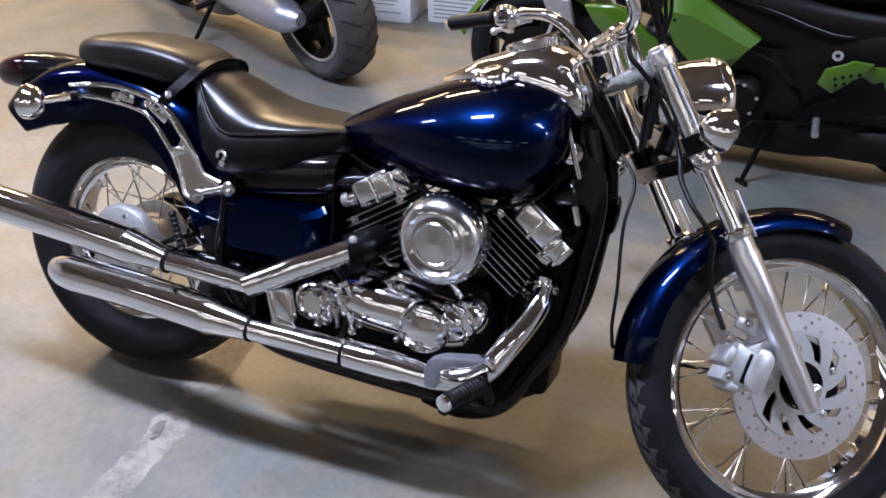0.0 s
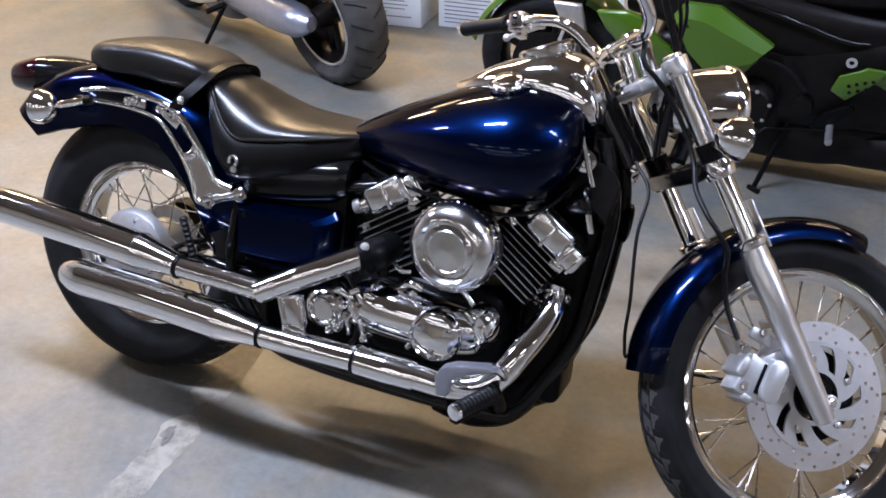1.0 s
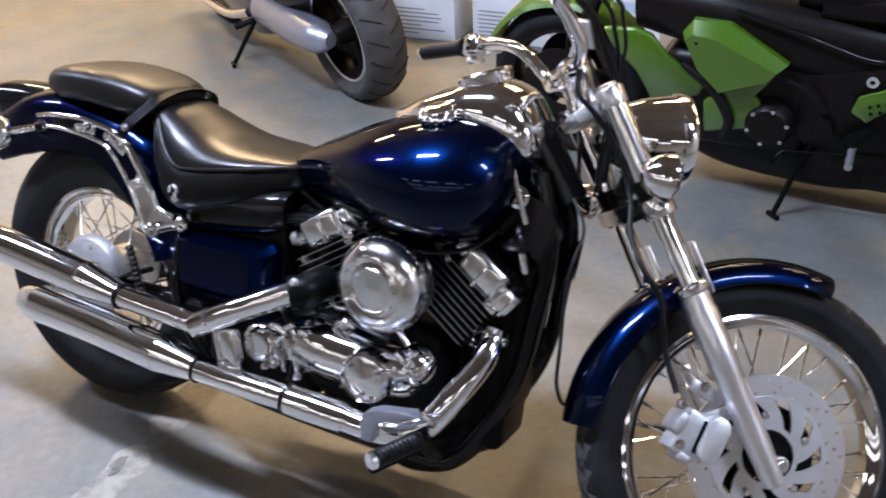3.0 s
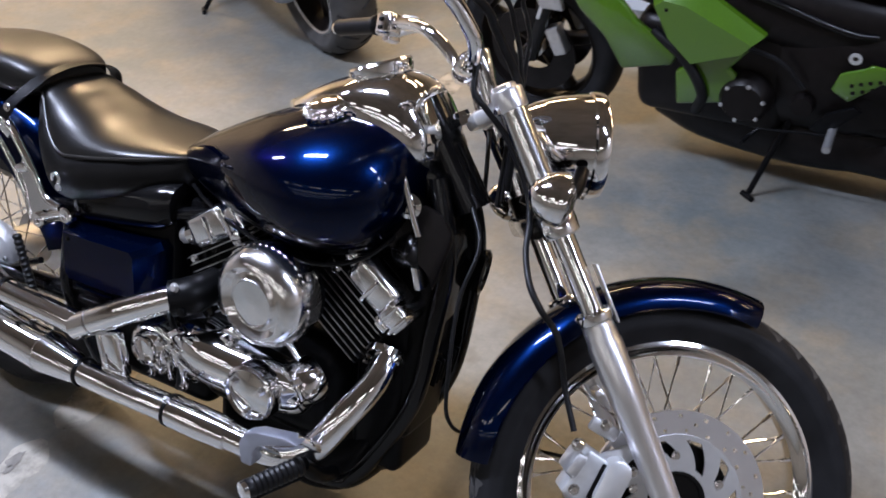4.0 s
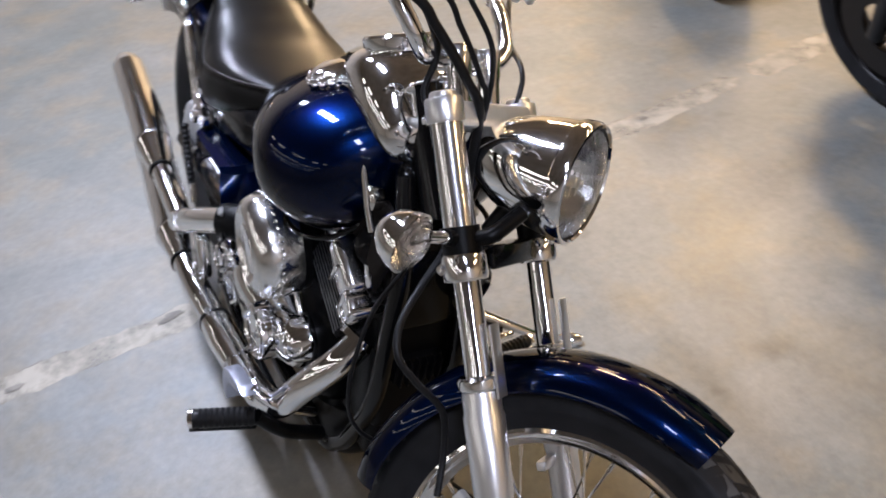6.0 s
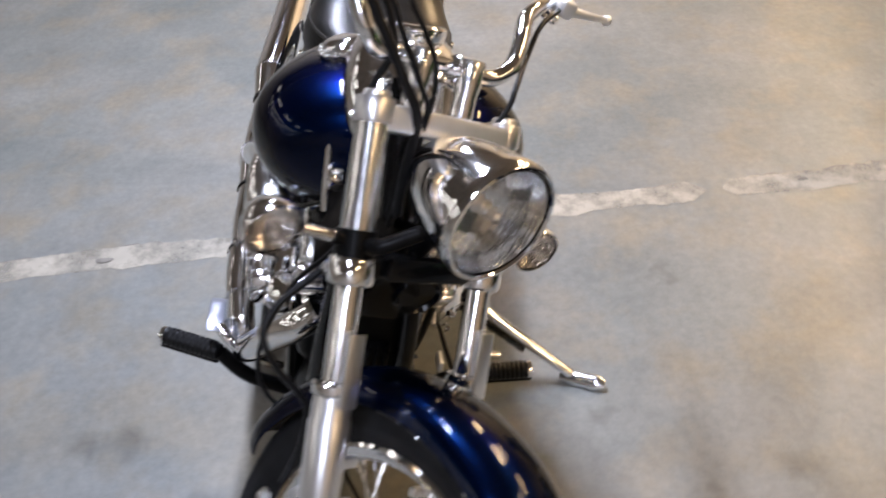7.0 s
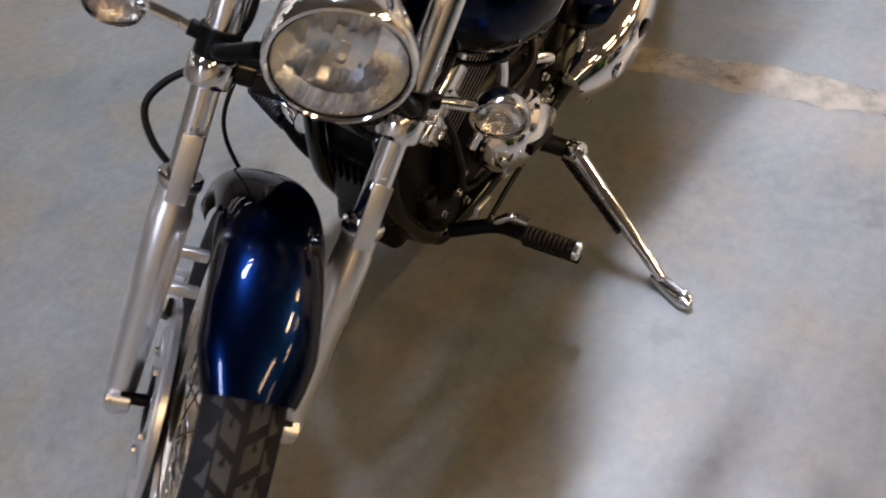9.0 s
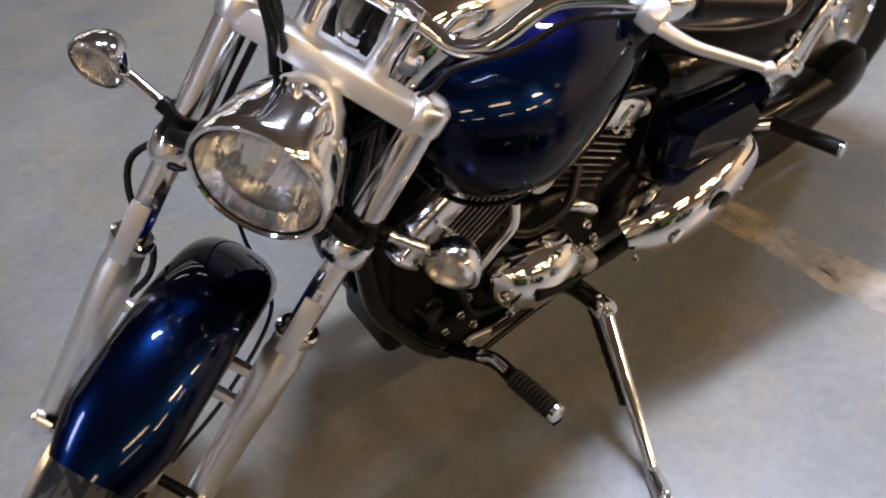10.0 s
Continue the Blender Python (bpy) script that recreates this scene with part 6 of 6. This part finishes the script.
    part("tail", loft_x([(0.85, 0.14, 0.66, 0.72, 0.80, 3, 3, 0), (1.10, 0.15, 0.68, 0.74, 0.80, 3, 3, 0), (1.45, 0.10, 0.74, 0.80, 0.86, 3, 3, 0)], 16, 28), DARK_PLASTIC, green, "black seat and tail")
    part("swingarm", tube([(0.86, -0.11, 0.36), (1.10, -0.12, 0.30), (1.36, -0.11, 0.30)], [0.045, 0.04, 0.03], 16), DARK_PLASTIC, green, "black swingarm")
    rc = Vector((1.38, 0, 0.30))
    prof = [(-0.06, 0.21)]
    for a in range(-100, 101, 10):
        s_, c_ = math.sin(radians(a)), math.cos(radians(a))
        prof.append((0.09 * s_, 0.248 + 0.052 * (c_ if c_ > 0 else c_ * 0.6)))
    rw = part("rear_wheel", lathe([(-0.07, 0.205), (-0.06, 0.216), (0.06, 0.216), (0.07, 0.205), (0.04, 0.19), (-0.04, 0.19), (-0.07, 0.205)], rc, (0, 1, 0), 64), DARK_PLASTIC, green, "black cast rear wheel")
    part("tyre", lathe(prof + [(0.06, 0.21)], rc, (0, 1, 0), 72), RUBBER, rw, "black sports tyre")
    for k in range(5):
        a = radians(72 * k + 40)
        d = Vector((math.cos(a), 0, math.sin(a)))
        part("wheel_spoke", tube([rc + d * 0.03, rc + d * 0.20], [0.024, 0.016], 10), DARK_PLASTIC, rw)
    part("spar_badge", lathe([(0, 0.008), (0, 0.017), (-0.004, 0.017), (-0.004, 0.008)], (1.02, -0.20, 0.545), (0, 1, 0), 24), SILVER, green, "silver swingarm pivot ring")
    part("foot_peg", tube([(0.99, -0.16, 0.31), (1.00, -0.30, 0.31)], 0.012, 12), CAST, green, "alloy rider footpeg")
    part("shift_linkage", tube([(0.80, -0.24, 0.29), (1.00, -0.24, 0.315)], 0.004, 8), BLACK_SATIN, green)
    part("toe_lever", tube([(0.80, -0.24, 0.29), (0.78, -0.26, 0.275), (0.77, -0.30, 0.275)], 0.007, 10), BLACK_SATIN, green)
    part("oil_pan", loft_x([(0.42, 0.06, 0.12, 0.18, 0.26, 3, 3, 0), (0.60, 0.12, 0.085, 0.17, 0.28, 3, 3, 0), (0.95, 0.16, 0.085, 0.18, 0.30, 3, 3, 0), (1.20, 0.12, 0.12, 0.22, 0.32, 3, 3, 0)], 14, 24), DARK_PLASTIC, green, "black oil pan")
    part("exhaust_can", tube([(0.60, -0.05, 0.17), (0.85, -0.06, 0.17), (1.26, -0.10, 0.19)], [0.06, 0.08, 0.075], 20), DARK_PLASTIC, green, "black under-engine exhaust box")
    part("spar_edge", tube([(0.62, -0.195, 0.72), (0.80, -0.190, 0.665), (0.98, -0.172, 0.60), (1.06, -0.15, 0.585)], 0.010, 10), BLACK_GLOSS, green, "glossy edge of the frame spar")
    part("seat_cover", loft_x([(0.78, 0.13, 0.70, 0.75, 0.80, 3, 3, 0), (0.95, 0.145, 0.70, 0.75, 0.795, 3, 3, 0), (1.15, 0.135, 0.72, 0.76, 0.805, 3, 3, 0), (1.30, 0.10, 0.75, 0.79, 0.83, 3, 3, 0)], 16, 28), LEATHER, green, "black rider seat")
    part("swingarm_pivot", lathe([(0, 0.0005), (0, 0.03), (0.02, 0.034), (0.05, 0.036)], (0.90, -0.20, 0.36), (0, 1, 0), 24), DARK_PLASTIC, green)
    for k in range(6):
        a = radians(60 * k + 15)
        bolt("cover_bolt", (0.74 + 0.062 * math.cos(a), -0.222, 0.35 + 0.062 * math.sin(a)), (0, -1, 0), 0.005, 0.006, green, CAST)
    part("peg_bracket", plate([(0.93, 0.30), (0.97, 0.36), (1.04, 0.40), (1.06, 0.385), (1.01, 0.33), (0.97, 0.29)], 0.014, pose(0, -0.205, 0), 0.003), BLACK_SATIN, green, "black footpeg bracket")
    part("coolant_hose", tube([(0.46, -0.19, 0.52), (0.56, -0.21, 0.46), (0.62, -0.215, 0.36), (0.60, -0.20, 0.28)], 0.016, 12), HOSE, green, "black coolant hose")
    part("wiring_loom", tube([(0.50, -0.2, 0.60), (0.66, -0.205, 0.54), (0.82, -0.20, 0.50), (0.90, -0.195, 0.42)], 0.007, 8), HOSE, green)
    part("chain_guard", loft_x([(0.98, 0.012, 0.38, 0.41, 0.44, 3, 3, -0.12), (1.15, 0.016, 0.40, 0.44, 0.47, 3, 3, -0.12), (1.32, 0.012, 0.46, 0.49, 0.51, 3, 3, -0.12)], 10, 16), DARK_PLASTIC, green)
    inv = LEAN_G.inverted()
    foot = inv @ Vector((1.352, 1.612, 0.010))
    top_ = Vector((0.865, -0.14, 0.28))
    st = part("side_stand", tube([top_, top_.lerp(foot, 0.5), foot], [0.012, 0.010, 0.009], 12), BLACK_SATIN, green, "black side stand resting on the floor")
    f0, f1 = inv @ Vector((1.335, 1.615, 0.009)), inv @ Vector((1.372, 1.585, 0.009))
    part("stand_foot", tube([f0, f1], 0.009, 12), BLACK_SATIN, st)


green_bike()

LEAN_H = pose(-0.46, 2.02, 0, 0, 0, -27) @ pose(0, 0, 0, 9)
grey = thing("motorcycle", "dark grey motorcycle with a fat rear tyre and silver swingarm", "motorcycle", LEAN_H)


def grey_bike():
    """Heads along -x from its rear axle at the origin."""
    c = Vector((0, 0, 0.305))
    rw = part("rear_wheel", lathe([(-0.075, 0.195), (-0.07, 0.212), (-0.055, 0.212), (-0.05, 0.190), (0.05, 0.190), (0.055, 0.212), (0.07, 0.212), (0.075, 0.195), (0.04, 0.178), (-0.04, 0.178), (-0.075, 0.195)], c, (0, 1, 0), 72), DARK_PLASTIC, grey, "dark cast rear wheel")
    for s in (-1, 1):
        part("rim_lip", lathe([(0.074, 0.196), (0.079, 0.204), (0.074, 0.213), (0.068, 0.212), (0.066, 0.196), (0.074, 0.196)], c, (0, s, 0), 72), CAST, rw, "polished rim lip")
    prof = [(-0.065, 0.205)]
    for a in range(-100, 101, 8):
        s_, c_ = math.sin(radians(a)), math.cos(radians(a))
        prof.append((0.096 * math.copysign(abs(s_) ** 0.85, s_), 0.252 + 0.056 * (c_ if c_ > 0 else c_ * 0.6)))
    part("tyre", lathe(prof + [(0.065, 0.205)], c, (0, 1, 0), 96), RUBBER_DUSTY, rw, "fat black rear tyre with swept tread grooves")
    # strips laid on the tyre; groove shade is put into their colour
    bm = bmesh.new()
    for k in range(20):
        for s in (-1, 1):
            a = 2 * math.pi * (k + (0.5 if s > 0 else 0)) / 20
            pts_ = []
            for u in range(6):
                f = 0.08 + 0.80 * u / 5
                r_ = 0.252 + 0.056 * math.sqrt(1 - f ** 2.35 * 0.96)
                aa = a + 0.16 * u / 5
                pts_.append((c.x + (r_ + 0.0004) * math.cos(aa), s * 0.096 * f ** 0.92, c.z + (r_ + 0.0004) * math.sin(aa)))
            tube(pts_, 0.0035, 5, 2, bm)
    tagged(part("tread_pattern", bm, GROOVE, rw), "near-black strips drawn as the shaded swept grooves of the tread", kind="stuff")
    for k in range(3):
        for da in (-9, 9):
            a = radians(120 * k + da + 25)
            d = Vector((math.cos(a), 0, math.sin(a)))
            part("wheel_spoke", tube([c + d * 0.03, c + d * 0.185], [0.02, 0.014], 10), DARK_PLASTIC, rw)
    part("hub", lathe([(-0.09, 0.001), (-0.09, 0.04), (-0.05, 0.05), (0.05, 0.05), (0.09, 0.04), (0.09, 0.001)], c, (0, 1, 0), 28), DARK_PLASTIC, rw)
    for s in (-1, 1):
        part("swingarm", tube([c + Vector((0.03, 0.12 * s, 0.0)), c + Vector((-0.05, 0.135 * s, 0.0)), c + Vector((-0.25, 0.135 * s, 0.0)), c + Vector((-0.60, 0.11 * s, 0.0))], [0.03, 0.065, 0.072, 0.075], 22, squash=1.1), CAST_LIGHT, grey, "silver alloy swingarm")
    part("chain_guard", loft_x([(-0.42, 0.02, 0.36, 0.40, 0.44, 3, 3, -0.12), (-0.22, 0.03, 0.40, 0.45, 0.50, 3, 3, -0.12), (-0.02, 0.02, 0.48, 0.52, 0.56, 3, 3, -0.12)], 12, 20), DARK_PLASTIC, grey)
    part("body", loft_x([(-1.30, 0.10, 0.30, 0.50, 0.75, 3, 3, 0), (-1.0, 0.17, 0.11, 0.50, 0.86, 3, 3, 0), (-0.70, 0.17, 0.12, 0.55, 0.86, 3, 3, 0), (-0.48, 0.13, 0.38, 0.62, 0.82, 3, 3, 0), (-0.30, 0.11, 0.52, 0.66, 0.80, 3, 3, 0)], 24, 32), GREY_PAINT, grey, "dark grey engine and body")
    part("tail", loft_x([(-0.40, 0.12, 0.66, 0.74, 0.84, 3, 3, 0), (-0.10, 0.12, 0.70, 0.78, 0.86, 3, 3, 0), (0.22, 0.07, 0.78, 0.84, 0.90, 3, 3, 0)], 12, 24), GREY_PAINT, grey, "grey tail section")
    part("chrome_rail", tube([(-1.25, -0.16, 0.20), (-0.95, -0.17, 0.21), (-0.70, -0.16, 0.27)], 0.022, 16), CHROME_WORN, grey, "silver exhaust pipe")
    part("foot_peg", tube([(-0.62, -0.14, 0.26), (-0.64, -0.27, 0.25)], 0.013, 12), BLACK_SATIN, grey)
    inv = LEAN_H.inverted()
    foot = inv @ Vector((-1.24, 2.08, 0.010))
    st = part("side_stand", tube([(-0.70, -0.13, 0.24), foot], [0.012, 0.010], 12), BLACK_SATIN, grey, "black side stand resting on the floor")
    part("stand_foot", tube([inv @ Vector((-1.26, 2.09, 0.009)), inv @ Vector((-1.22, 2.05, 0.009))], 0.009, 12), BLACK_SATIN, st)
    fw = Vector((-1.42, 0, 0.30))
    part("front_wheel", lathe([(-0.05, 0.20), (-0.062, 0.24), (-0.05, 0.28), (0, 0.302), (0.05, 0.28), (0.062, 0.24), (0.05, 0.20), (-0.05, 0.20)], fw, (0, 1, 0), 64), RUBBER, grey, "black front tyre")
    part("fork_leg", tube([fw + Vector((0, -0.09, 0)), fw + Vector((0.2, -0.09, 0.5))], 0.025, 14), BLACK_GLOSS, grey)
    part("fork_leg", tube([fw + Vector((0, 0.09, 0)), fw + Vector((0.2, 0.09, 0.5))], 0.025, 14), BLACK_GLOSS, grey)


grey_bike()


def carton(x, y, turn, w, d, h, label):
    b = thing("cardboard_box", label, "box", pose(x, y, 0, 0, 0, turn), "white cartons")
    part("carton", block((w, d, h), pose(0, 0, h / 2 + 0.001), 0.004, 2), WHITE_CARD, b)
    rng = random.Random(int(x * 100) + 7)
    part("tape", block((w + 0.002, 0.05, 0.0015), pose(0, 0, h + 0.002), 0), CARD_TAPE, b, "strip of packing tape")
    # unreadable print as plain bars
    for row in range(7):
        z = 0.030 + 0.020 * row
        n = rng.uniform(0.35, 0.8) * w
        part("print_bar", block((n, 0.0015, 0.006), pose(-w * 0.42 + n / 2, -d / 2 - 0.0008, z), 0), INK, b)
    part("print_panel", block((w * 0.5, 0.0015, 0.05), pose(w * 0.05, -d / 2 - 0.0008, h * 0.62), 0), INK_BLUE, b)
    return b


carton(-0.62, 2.90, 5, 0.36, 0.30, 0.42, "white cardboard carton with grey print on the floor")
carton(-0.17, 2.99, 3, 0.40, 0.30, 0.42, "white cardboard carton with grey print on the floor")
carton(0.34, 3.04, 4, 0.40, 0.30, 0.36, "white cardboard carton with grey print on the floor")
